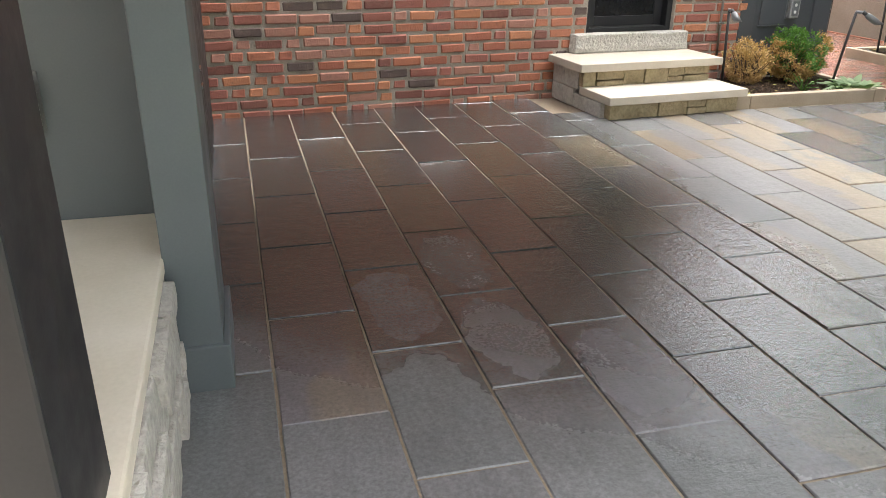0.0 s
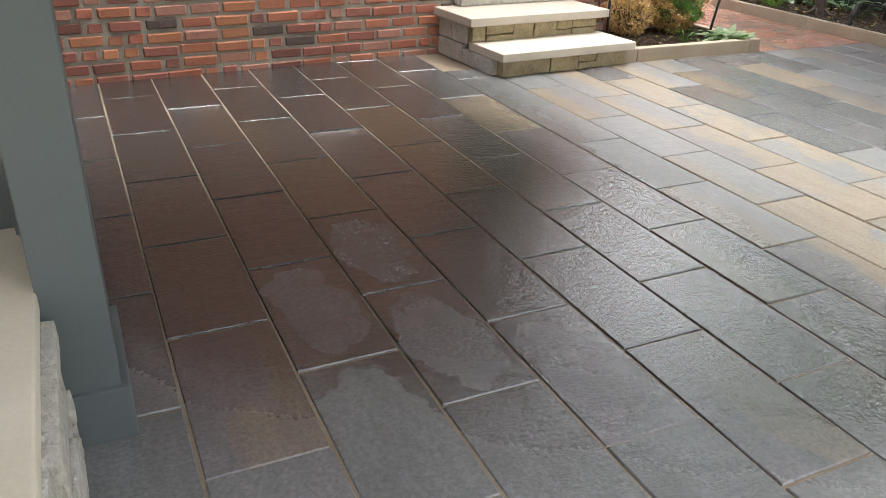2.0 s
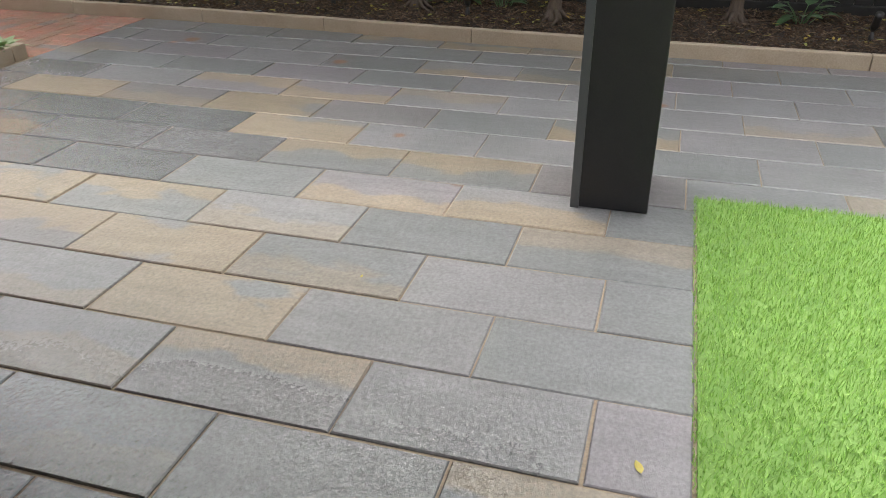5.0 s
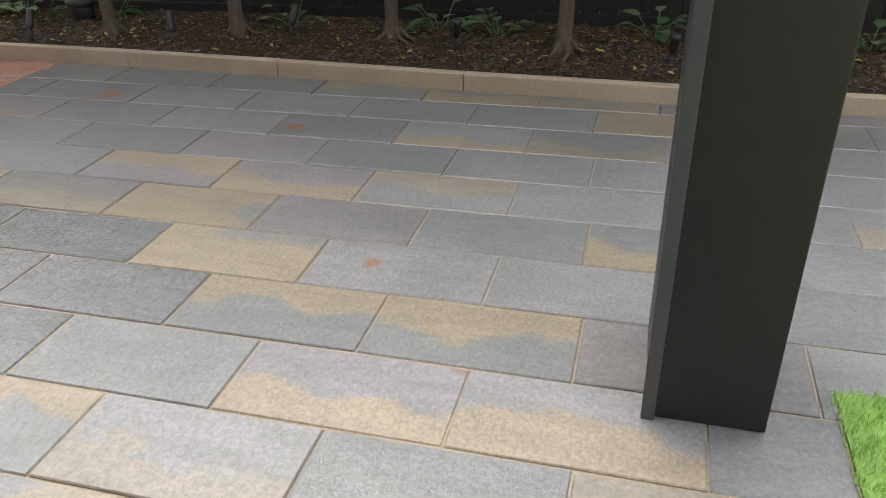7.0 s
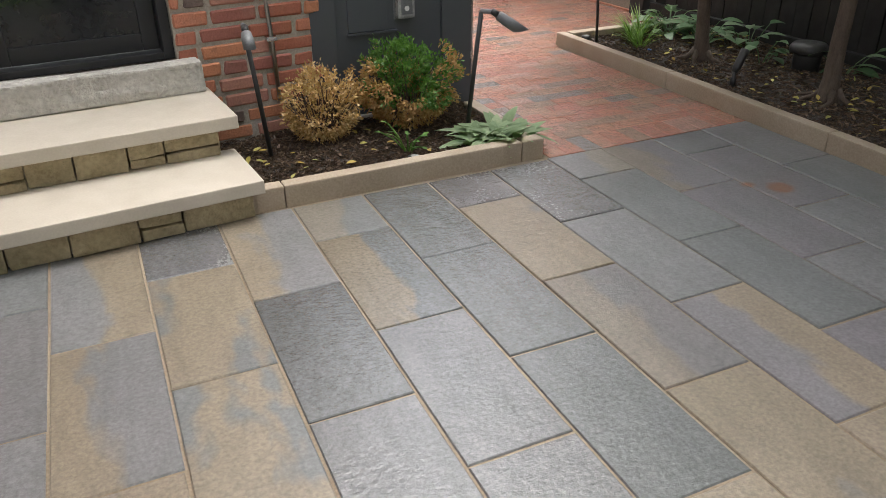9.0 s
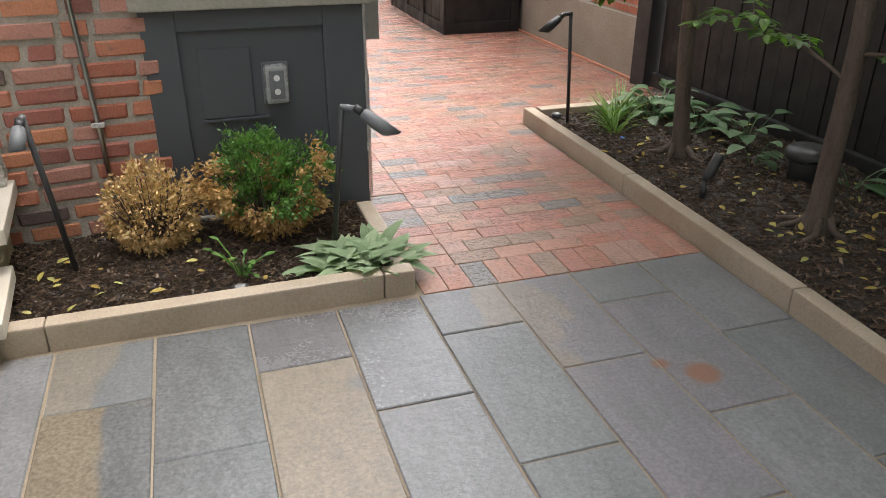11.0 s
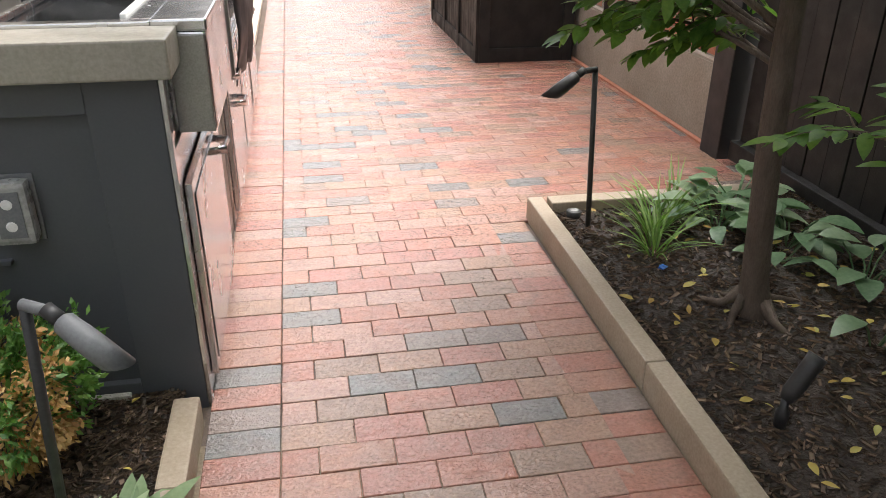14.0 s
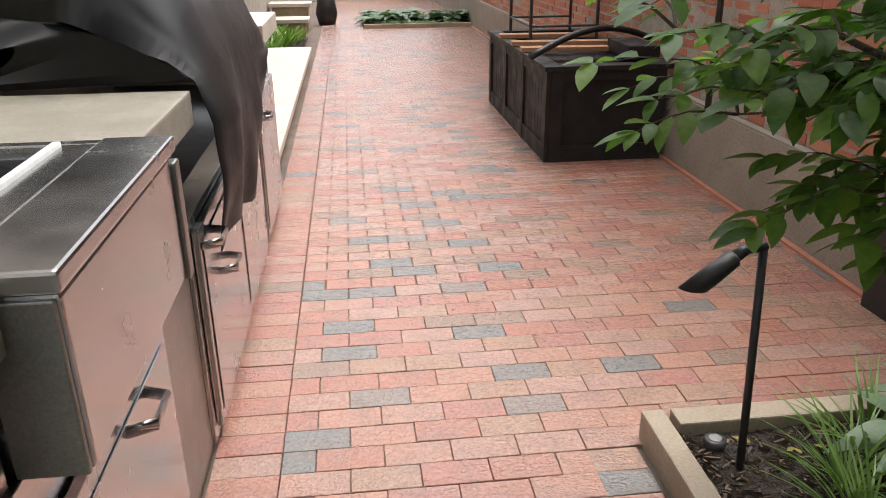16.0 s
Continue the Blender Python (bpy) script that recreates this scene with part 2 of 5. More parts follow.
# Darker copy of the steel, shade put into its colour; also the conduit
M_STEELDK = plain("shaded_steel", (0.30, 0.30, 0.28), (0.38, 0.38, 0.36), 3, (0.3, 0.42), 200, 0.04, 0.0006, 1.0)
M_COVER = plain("black_vinyl_cover", (0.009, 0.009, 0.010), (0.015, 0.015, 0.016), 5, (0.42, 0.55), 300, 0.08, 0.0008)
M_MULCH = plain("wet_mulch", (0.014, 0.009, 0.0065), (0.042, 0.027, 0.019), 14, (0.5, 0.85), 70, 1.0, 0.02)
M_BARK = plain("grey_brown_bark", (0.065, 0.046, 0.034), (0.125, 0.093, 0.072), 16, (0.75, 0.9), 90, 0.7, 0.006, stretch=(3, 3, 0.6))
M_PLASTIC = plain("clear_weathered_plastic", (0.24, 0.24, 0.235), (0.34, 0.34, 0.33), 9, (0.2, 0.35), 90, 0.1, 0.001)
M_WHITE = plain("white_plastic", (0.62, 0.62, 0.60), (0.72, 0.72, 0.70), 9, (0.35, 0.5), 90, 0.1, 0.001)
M_LAMP = plain("bronze_lamp", (0.020, 0.020, 0.021), (0.035, 0.034, 0.034), 12, (0.4, 0.6), 120, 0.2, 0.001)
M_LAMP2 = plain("faded_lamp", (0.11, 0.115, 0.12), (0.17, 0.175, 0.18), 12, (0.45, 0.6), 120, 0.2, 0.001)
M_PLANK = plain("cedar_plank", (0.34, 0.17, 0.085), (0.45, 0.24, 0.13), 5, (0.5, 0.7), 70, 0.3, 0.002, stretch=(8, 1, 8))
M_CONCRETE = plain("stucco_base", (0.24, 0.205, 0.165), (0.36, 0.32, 0.27), 2.5, (0.8, 0.95), 70, 0.5, 0.006)
M_SOIL = plain("soil", (0.015, 0.012, 0.010), (0.04, 0.03, 0.025), 18, (0.8, 0.95), 80, 1.0, 0.02)
M_GLASS = plain("dark_glass", (0.012, 0.013, 0.014), (0.016, 0.017, 0.018), 3, (0.06, 0.12), 30, 0.02, 0.0005)
M_ROOF = plain("roof_soffit", (0.10, 0.10, 0.10), (0.14, 0.14, 0.14), 2, (0.6, 0.8), 60, 0.2, 0.002)
M_PLASTER = plain("pale_plaster", (0.50, 0.46, 0.40), (0.60, 0.56, 0.50), 2, (0.8, 0.95), 60, 0.3, 0.003)
M_TERRA = plain("terracotta_strip", (0.36, 0.13, 0.08), (0.44, 0.18, 0.11), 8, (0.5, 0.7), 90, 0.3, 0.002)


def leafy(name, tones, rough=0.45, trans=0.35):
    k = Mat(name)
    col = k.ramp(k.random(True), tones)
    col = k.mix(0.3, col, k.ramp(k.noise(60, 3), [(0.3, tones[0][1]), (0.7, tones[-1][1])]))
    k.bsdf.inputs["Subsurface Weight"].default_value = 0.0
    m = k.done(col, rough, k.noise(140, 2), 0.15, 0.001)
    tr = k.node("ShaderNodeBsdfTranslucent")
    k.t.links.new(k.mix(1.0, col, (1.0, 1.25, 0.5), "MULTIPLY"), tr.inputs[0])
    mx = k.node("ShaderNodeMixShader")
    mx.inputs[0].default_value = trans
    k.t.links.new(k.bsdf.outputs[0], mx.inputs[1])
    k.t.links.new(tr.outputs[0], mx.inputs[2])
    k.t.links.new(mx.outputs[0], k.t.nodes["Material Output"].inputs[0])
    return m


L_TREE = leafy("tree_leaf", [(0.0, (0.04, 0.10, 0.022)), (0.55, (0.085, 0.18, 0.04)), (1.0, (0.22, 0.35, 0.08))], 0.4, 0.5)
L_BOX = leafy("boxwood_leaf", [(0.0, (0.05, 0.14, 0.03)), (0.5, (0.10, 0.23, 0.045)), (1.0, (0.19, 0.31, 0.08))])
L_BROWN = leafy("browned_leaf", [(0.0, (0.32, 0.15, 0.05)), (0.5, (0.47, 0.27, 0.10)), (1.0, (0.60, 0.42, 0.20))], 0.7, 0.25)
L_STRAW = leafy("dead_shrub_leaf", [(0.0, (0.40, 0.22, 0.08)), (0.5, (0.58, 0.37, 0.16)), (1.0, (0.70, 0.52, 0.28))], 0.8, 0.2)
L_EAR = leafy("downy_leaf", [(0.0, (0.13, 0.20, 0.10)), (0.5, (0.21, 0.29, 0.155)), (1.0, (0.31, 0.37, 0.23))], 0.85, 0.2)
L_HOSTA = leafy("hosta_leaf", [(0.0, (0.045, 0.11, 0.045)), (0.5, (0.09, 0.18, 0.08)), (1.0, (0.24, 0.31, 0.20))], 0.4, 0.25)
L_GRASSY = leafy("strap_leaf", [(0.0, (0.07, 0.15, 0.025)), (0.5, (0.14, 0.25, 0.05)), (1.0, (0.24, 0.34, 0.10))], 0.45, 0.35)
L_TURF = leafy("turf_blade", [(0.0, (0.14, 0.28, 0.05)), (0.5, (0.25, 0.44, 0.09)), (1.0, (0.42, 0.58, 0.2))], 0.5, 0.2)
L_FALLEN = leafy("fallen_leaf", [(0.0, (0.30, 0.17, 0.03)), (0.5, (0.42, 0.33, 0.06)), (1.0, (0.33, 0.36, 0.12))], 0.6, 0.15)
L_CHIP = leafy("wood_chip", [(0.0, (0.014, 0.009, 0.006)), (0.5, (0.055, 0.034, 0.022)), (0.8, (0.14, 0.09, 0.06)), (1.0, (0.30, 0.21, 0.14))], 0.6, 0.0)


# ---- mesh helpers ----
def mesh_of(bm, name):
    me = bpy.data.meshes.new(name)
    bm.to_mesh(me)
    bm.free()
    return me


def thing(name, label, category, group="", kind="", at=None):
    ob = new(name)
    if at:
        ob.matrix_world = at
    return tagged(ob, label, category, group, kind)


def part(name, bm, material, parent=None, label="", smooth=False):
    me = mesh_of(bm, name)
    me.materials.append(material)
    if smooth:
        for p in me.polygons:
            p.use_smooth = True
    ob = new(name, me)
    if parent is not None:
        ob.parent = parent
    if label:
        ob["label"] = label
    return ob


def structure(name, bm, material, label, category):
    return tagged(part(name, bm, material), label, category, kind="structure")


def box(x0, y0, z0, x1, y1, z1, bevel=0.0, bm=None):
    """A box with rounded edges, alone or added to bm."""
    b = bmesh.new()
    bmesh.ops.create_cube(b, size=1, matrix=Matrix.LocRotScale(((x0 + x1) / 2, (y0 + y1) / 2, (z0 + z1) / 2), None, (abs(x1 - x0), abs(y1 - y0), abs(z1 - z0))))
    if bevel:
        bmesh.ops.bevel(b, geom=b.edges[:], offset=bevel, segments=2, affect="EDGES", profile=0.6)
    if bm is None:
        return b
    me = mesh_of(b, "tmp")
    bm.from_mesh(me)
    bpy.data.meshes.remove(me)
    return bm


def roughen(bm, amount, scale, cuts=0, seed=0.0):
    if cuts:
        bmesh.ops.subdivide_edges(bm, edges=bm.edges[:], cuts=cuts, use_grid_fill=True)
    for v in bm.verts:
        v.co += noise.noise_vector(v.co * scale + Vector((seed, seed, 0))) * amount
    return bm


def tube(points, radii, sides=10, bm=None, caps=True):
    """A round rod through the points."""
    bm = bm or bmesh.new()
    pts = [Vector(p) for p in points]
    if isinstance(radii, (int, float)):
        radii = [radii] * len(pts)
    rings = []
    for i, p in enumerate(pts):
        d = (pts[min(i + 1, len(pts) - 1)] - pts[max(i - 1, 0)]).normalized()
        u = d.cross(Vector((0.31, 0.95, 0.11))).normalized()
        w = d.cross(u)
        rings.append([bm.verts.new(p + (u * math.cos(2 * math.pi * s / sides) + w * math.sin(2 * math.pi * s / sides)) * radii[i]) for s in range(sides)])
    for a, b in zip(rings, rings[1:]):
        for s in range(sides):
            bm.faces.new((a[s], a[(s + 1) % sides], b[(s + 1) % sides], b[s]))
    if caps:
        bm.faces.new(rings[0][::-1])
        bm.faces.new(rings[-1])
    return bm


def lathe(profile, sides=20, bm=None, centre=(0, 0, 0)):
    bm = bm or bmesh.new()
    rings = []
    for r, z in profile:
        rings.append([bm.verts.new((centre[0] + r * math.cos(2 * math.pi * s / sides), centre[1] + r * math.sin(2 * math.pi * s / sides), centre[2] + z)) for s in range(sides)])
    for a, b in zip(rings, rings[1:]):
        for s in range(sides):
            bm.faces.new((a[s], a[(s + 1) % sides], b[(s + 1) % sides], b[s]))
    bm.faces.new(rings[0][::-1])
    bm.faces.new(rings[-1])
    return bm


def add_leaf(verts, faces, at, along, up, length, width, fold=0.2, droop=0.15, rows=4):
    """An ovate leaf with a folded midrib and a drooping tip, into plain lists."""
    along = along.normalized()
    side = along.cross(up)
    if side.length < 1e-4:
        side = along.cross(Vector((1, 0, 0)))
    side.normalize()
    nrm = side.cross(along)
    start = len(verts)
    for i in range(rows + 1):
        s = i / rows
        w = width * 0.5 * (math.sin(math.pi * min(1, s * 0.92 + 0.04)) ** 0.8) * (1.15 - 0.5 * s) if 0 < i < rows else width * 0.02
        c = at + along * (length * s) - nrm * (droop * length * s * s)
        verts += [c - side * w + nrm * (fold * w), c, c + side * w + nrm * (fold * w)]
    for i in range(rows):
        a = start + 3 * i
        faces += [(a, a + 1, a + 4, a + 3), (a + 1, a + 2, a + 5, a + 4)]


def raw_part(name, verts, faces, material, parent=None, label="", smooth=True):
    me = bpy.data.meshes.new(name)
    me.from_pydata([tuple(v) for v in verts], [], faces)
    me.materials.append(material)
    if smooth:
        me.polygons.foreach_set("use_smooth", [True] * len(me.polygons))
    ob = new(name, me)
    if parent is not None:
        ob.parent = parent
    if label:
        ob["label"] = label
    return ob


def rvec(r):
    while True:
        v = Vector((r.uniform(-1, 1), r.uniform(-1, 1), r.uniform(-1, 1)))
        if 0.05 < v.length < 1:
            return v.normalized()


# ---- ground and the great surfaces ----
FACADE = pose(1.2, 7.08, 0, 0, 0, 4.86)  # its x runs along the brick house wall, y into the wall
structure("ground", box(-60, -60, -0.6, 60, 90, -0.075), M_BED, "sandy soil under the paved courtyard", "ground")
patio = structure("patio_floor", box(-1.5, -3.0, -0.07, 8.05, 7.3, -0.006), M_BED, "patio floor of wet bluestone slabs with sandy joints", "floor")
path_floor = structure("brick_path", box(6.0, 6.6, -0.068, 9.75, 27.6, -0.012), M_DARKBED, "rain-wet red and grey clay paver path", "path")

# the house wall, with the opening of the door
wall = thing("wall_north", "old red brick house wall with rough pale mortar", "wall", kind="structure", at=FACADE)
DOOR0, DOOR1, SILL = 3.22, 4.06, 0.50
core = bmesh.new()
box(-3.0, 0.011, -0.05, DOOR0, 0.36, 6.2, 0, core)
box(DOOR1, 0.011, -0.05, 4.84, 0.36, 6.2, 0, core)
box(DOOR0, 0.011, -0.05, DOOR1, 0.36, SILL - 0.02, 0, core)
box(DOOR0, 0.012, 2.55, DOOR1, 0.36, 6.2, 0, core)
part("mortar", core, M_MORTAR, wall)
structure("wall_house_side", box(5.7, 7.55, -0.05, 5.98, 26, 6.2), M_MORTAR, "plain side wall of the house", "wall")

# east wall: stuccoed base, brick above, ledge between
east = thing("wall_east", "orange-red brick wall above a stuccoed base", "wall", kind="structure")
part("mortar", box(9.604, 9.5, 0.46, 9.95, 27.6, 3.6), M_MORTAR, east)
base = bmesh.new()
box(9.54, 9.5, -0.05, 9.95, 27.6, 0.46, 0, base)
part("base", base, M_CONCRETE, east, "stained grey stucco base")
part("ledge", box(9.545, 9.5, 0.461, 9.60, 27.6, 0.475), M_CONCRETE, east)
structure("wall_far", box(-4, 27.6, -0.05, 12, 27.9, 1.1), M_PLASTER, "pale wall at the far end of the path", "wall")
# two unseen walls, added and made tall to cut the skylight on the patio
structure("wall_west", box(-2.0, -3.2, -0.05, -1.7, 8.0, 5.0), M_PLASTER, "unseen plain wall added beside the patio to hold back skylight", "wall")
structure("wall_south", box(-2.0, -3.5, -0.05, 10.0, -3.2, 5.0), M_PLASTER, "unseen plain wall added behind the patio to hold back skylight", "wall")

# unseen roof over the west side of the patio, its extent set to shade the slabs
roof = thing("ceiling", "dark flat patio roof on posts", "roof", kind="structure")
part("deck", box(-1.69, 2.25, 2.5, 5.1, 5.75, 2.7, 0.01), M_ROOF, roof)

# ---- door and steps at the house wall ----
door = tagged(new("door_1"), "black framed screen door standing shut above the stone sill", "door", kind="structure")
door.matrix_world = FACADE
fr = bmesh.new()
for x0, x1, z0, z1 in ((DOOR0, DOOR0 + 0.05, SILL, 2.5), (DOOR1 - 0.05, DOOR1, SILL, 2.5), (DOOR0 + 0.05, DOOR1 - 0.05, 2.45, 2.5), (DOOR0 + 0.05, DOOR1 - 0.05, SILL, SILL + 0.035)):
    box(x0, 0.05, z0, x1, 0.20, z1, 0.004, fr)
part("door_frame", fr, M_BLACK, door)
lf = bmesh.new()
for x0, x1, z0, z1 in ((DOOR0 + 0.052, DOOR0 + 0.13, SILL + 0.04, 2.44), (DOOR1 - 0.13, DOOR1 - 0.052, SILL + 0.04, 2.44), (DOOR0 + 0.13, DOOR1 - 0.13, SILL + 0.04, SILL + 0.12), (DOOR0 + 0.13, DOOR1 - 0.13, 2.34, 2.44)):
    box(x0, 0.12, z0, x1, 0.16, z1, 0.004, lf)
part("door_leaf", lf, M_BLACK, door)
part("pane", box(DOOR0 + 0.128, 0.137, SILL + 0.118, DOOR1 - 0.128, 0.143, 2.342), M_GLASS, door, "dark reflecting glass")

steps = thing("stone_steps", "two pale limestone steps on yellow stone risers below the door", "steps", at=FACADE)
SX0, SX1 = 2.93, 4.16
part("tread", roughen(box(SX0, -0.915, 0.115, SX1, -0.46, 0.175, 0.006), 0.0015, 9, 0), M_LIME, steps, "smooth pale limestone tread")
part("tread", box(SX0 - 0.05, -0.555, 0.295, SX1 + 0.015, -0.01, 0.355, 0.006), M_LIME, steps, "smooth pale limestone tread")
part("core", box(SX0 + 0.08, -0.82, -0.01, SX1 - 0.08, -0.02, 0.10), M_MORTAR, steps)
part("core", box(SX0 + 0.06, -0.46, 0.176, SX1 - 0.1, -0.02, 0.28), M_MORTAR, steps)
rs = random.Random(5)


def riser_row(x0, x1, y, z0, z1, splits=0.35):
    """A course of field stones of uneven width, some split in two layers."""
    x = x0
    while x < x1 - 0.02:
        w = min(rs.uniform(0.09, 0.27), x1 - x)
        if x1 - x - w < 0.07:
            w = x1 - x
        rows = [(z0, z1)]
        if rs.random() < splits:
            m = z0 + (z1 - z0) * rs.uniform(0.35, 0.6)
            rows = [(z0, m - 0.004), (m, z1)]
        for a, b in rows:
            part("stone", roughen(box(x + 0.003, y - rs.uniform(0.0, 0.012), a, x + w - 0.003, y + 0.07, b - 0.002, 0.007), 0.006, 14, 1, rs.uniform(0, 50)), M_FIELD, steps)
        x += w


riser_row(SX0 + 0.03, SX1 - 0.04, -0.865, 0.0, 0.114)
riser_row(SX0 + 0.0, SX1 - 0.07, -0.505, 0.176, 0.294, 0.5)
for y0, y1, z0, z1 in ((-0.79, -0.60, 0.0, 0.11), (-0.60, -0.37, 0.0, 0.11), (-0.37, -0.2, 0.0, 0.14), (-0.2, -0.01, 0.0, 0.14), (-0.43, -0.2, 0.145, 0.29), (-0.2, -0.01, 0.145, 0.29)):
    part("stone", roughen(box(SX0 + 0.0, y0, z0, SX0 + 0.08, y1 - 0.004, z1, 0.006), 0.005, 12, 1, y0 * 9), M_ROUGH, steps)
    part("stone", roughen(box(SX1 - 0.12, y0, z0, SX1 - 0.055, y1 - 0.004, min(z1, 0.29), 0.006), 0.005, 12, 1, y0 * 7), M_FIELD, steps)
sill = thing("door_sill", "rock-faced limestone door sill", "sill", at=FACADE)
part("block", roughen(box(DOOR0 - 0.15, -0.10, 0.357, DOOR1 + 0.09, 0.011, SILL + 0.005, 0.012), 0.010, 17, 3), M_ROUGH, sill)

conduit = thing("conduit", "thin grey steel conduit clamped to the brick wall", "pipe", at=FACADE)
part("pipe", tube([(4.535, -0.02, 0.22), (4.53, -0.022, 0.5), (4.50, -0.02, 1.2), (4.49, -0.02, 3.0)], 0.011, 10), M_STEELDK, conduit, smooth=True)
for z in (0.55, 1.5, 2.4):
    part("clamp", box(4.50, -0.036, z - 0.012, 4.555, 0.008, z + 0.012, 0.004), M_STEEL, conduit, "bright pipe clamp")

# ---- kerbs ----
def kerb(name, pts, width, height, label):
    """A row of kerb stones along the points; the paved side lies to the right of the way."""
    k = thing(name, label, "kerb")
    for (xa, ya), (xb, yb) in zip(pts, pts[1:]):
        d = Vector((xb - xa, yb - ya, 0))
        n = Vector((-d.y, d.x, 0)).normalized() * width
        b = box(0, 0, -0.06, d.length - 0.004, width, height, 0.008)
        o = part("kerb_stone", roughen(b, 0.0012, 6), M_KERB, k)
        o.matrix_local = Matrix.LocRotScale((xa, ya, 0), Euler((0, 0, math.atan2(d.y, d.x))), None)
    return k


kerb("bed_kerb", [(5.36, 6.60), (5.52, 6.602), (6.72, 6.62), (6.845, 6.622)], 0.075, 0.10, "low limestone kerb round the small planting bed")
kerb("bed_kerb", [(6.85, 6.68), (6.85, 7.05), (6.85, 7.42)], 0.075, 0.085, "short limestone kerb beside the brick path")
# the long one turns its back to the bed, so it is laid from north to south
kerb("long_kerb", [(8.185, 8.67), (8.175, 7.33), (8.15, 6.05), (8.10, 4.95), (8.03, 3.75), (7.98, 2.45), (7.97, 1.1), (7.97, -0.3), (7.97, -3.1)], 0.072, 0.10, "long wet limestone kerb of the tree bed")
kerb("end_kerb", [(9.45, 8.67), (8.275, 8.67)], 0.085, 0.10, "limestone kerb across the end of the tree bed")

# ---- the planting beds ----
def bed(name, x0, y0, x1, y1, z, label, seed, chips):
    """A mulch mound with loose chips lying on it."""
    r = random.Random(seed)
    bm = bmesh.new()
    nx, ny = max(4, int((x1 - x0) / 0.06)), max(4, int((y1 - y0) / 0.06))
    bmesh.ops.create_grid(bm, x_segments=nx, y_segments=ny, size=0.5, matrix=Matrix.LocRotScale(((x0 + x1) / 2, (y0 + y1) / 2, z), None, (x1 - x0, y1 - y0, 1)))
    for v in bm.verts:
        if v.co.x < x0 + 0.08:
            v.co.z -= 0.015
        v.co.z += 0.03 * noise.noise(v.co * 2.1) + 0.012 * noise.noise(v.co * 11)
    b = structure(name, bm, M_MULCH, label, "flower bed")
    vs, fs = [], []
    for _ in range(chips):
        x, y = r.uniform(x0, x1), r.uniform(y0, y1)
        p = Vector((x, y, z))
        h = 0.03 * noise.noise(p * 2.1) + 0.012 * noise.noise(p * 11) + 0.006
        d = Vector((r.uniform(-1, 1), r.uniform(-1, 1), r.uniform(-0.25, 0.35))).normalized()
        l, w = r.uniform(0.012, 0.05), r.uniform(0.004, 0.013)
        s = d.cross(Vector((r.uniform(-0.3, 0.3), r.uniform(-0.3, 0.3), 1))).normalized() * w * 0.5
        up = d.cross(s).normalized() * 0.004
        c = Vector((x, y, z + h))
        i = len(vs)
        vs += [c - d * l / 2 - s, c + d * l / 2 - s, c + d * l / 2 + s, c - d * l / 2 + s]
        vs += [v + up for v in vs[i:i + 4]]
        fs += [(i + 4, i + 5, i + 6, i + 7), (i, i + 1, i + 5, i + 4), (i + 1, i + 2, i + 6, i + 5), (i + 2, i + 3, i + 7, i + 6), (i + 3, i, i + 4, i + 7)]
    tagged(raw_part("mulch_chips", vs, fs, L_CHIP, None, smooth=False), "loose dark bark mulch chips and twigs", "mulch", kind="stuff")
    return b


bed("bed_small", 5.30, 6.675, 6.80, 7.62, 0.055, "dark bark mulch of the small bed by the steps", 3, 7500)
bed("bed_long", 8.22, -3.0, 9.5, 8.67, 0.055, "dark wet bark mulch of the long tree bed", 4, 26000)


structure("bed_strip", box(8.13, 2.4, -0.05, 8.23, 4.5, 0.05), M_MULCH, "dark mulch along the kerb", "flower bed")
structure("bed_strip", box(8.05, -3.0, -0.05, 8.23, 2.4, 0.05), M_MULCH, "dark mulch along the kerb", "flower bed")


def fallen(x0, y0, x1, y1, z, n, seed, lo=0.03, hi=0.06):
    r = random.Random(seed)
    vs, fs = [], []
    for _ in range(n):
        d = Vector((r.uniform(-1, 1), r.uniform(-1, 1), r.uniform(-0.1, 0.25)))
        l = r.uniform(lo, hi)
        add_leaf(vs, fs, Vector((r.uniform(x0, x1), r.uniform(y0, y1), z + r.uniform(0.012, 0.03))), d, Vector((r.uniform(-0.3, 0.3), r.uniform(-0.3, 0.3), 1)), l, l * 0.5, 0.25, 0.1)
    return tagged(raw_part("fallen_leaves", vs, fs, L_FALLEN), "yellow fallen leaves lying on the mulch", "fallen leaves", kind="stuff")


fallen(8.3, 0.5, 9.4, 8.5, 0.06, 330, 8)
fallen(5.45, 6.68, 6.75, 7.45, 0.06, 26, 9)


# ---- fence ----
fence = thing("fence", "black vertical board fence behind the trees", "fence")
y = -3.0
board_me = mesh_of(box(-0.0125, 0.0, 0.0, 0.0125, 0.136, 2.1, 0.003), "board")
board_me.materials.append(M_FENCE)
n = 0
while y < 9.2:
    o = new("board", board_me)
    o.parent, o.matrix_local = fence, pose(9.56 + 0.004 * (n % 2), y, 0.12)
    y += 0.142
    n += 1
part("rail", box(9.50, -3.0, 0.02, 9.60, 9.22, 0.125, 0.006), M_FENCE, fence, "wet bottom rail")
part("backing", box(9.59, -3.0, 0.13, 9.605, 9.22, 2.2), M_FENCE, fence)
part("rail", box(9.61, -3.0, 1.7, 9.66, 9.22, 1.8, 0.006), M_FENCE, fence)
part("post", box(9.46, 9.26, -0.02, 9.6, 9.46, 2.35, 0.008), M_BLACK, fence, "square black end post")

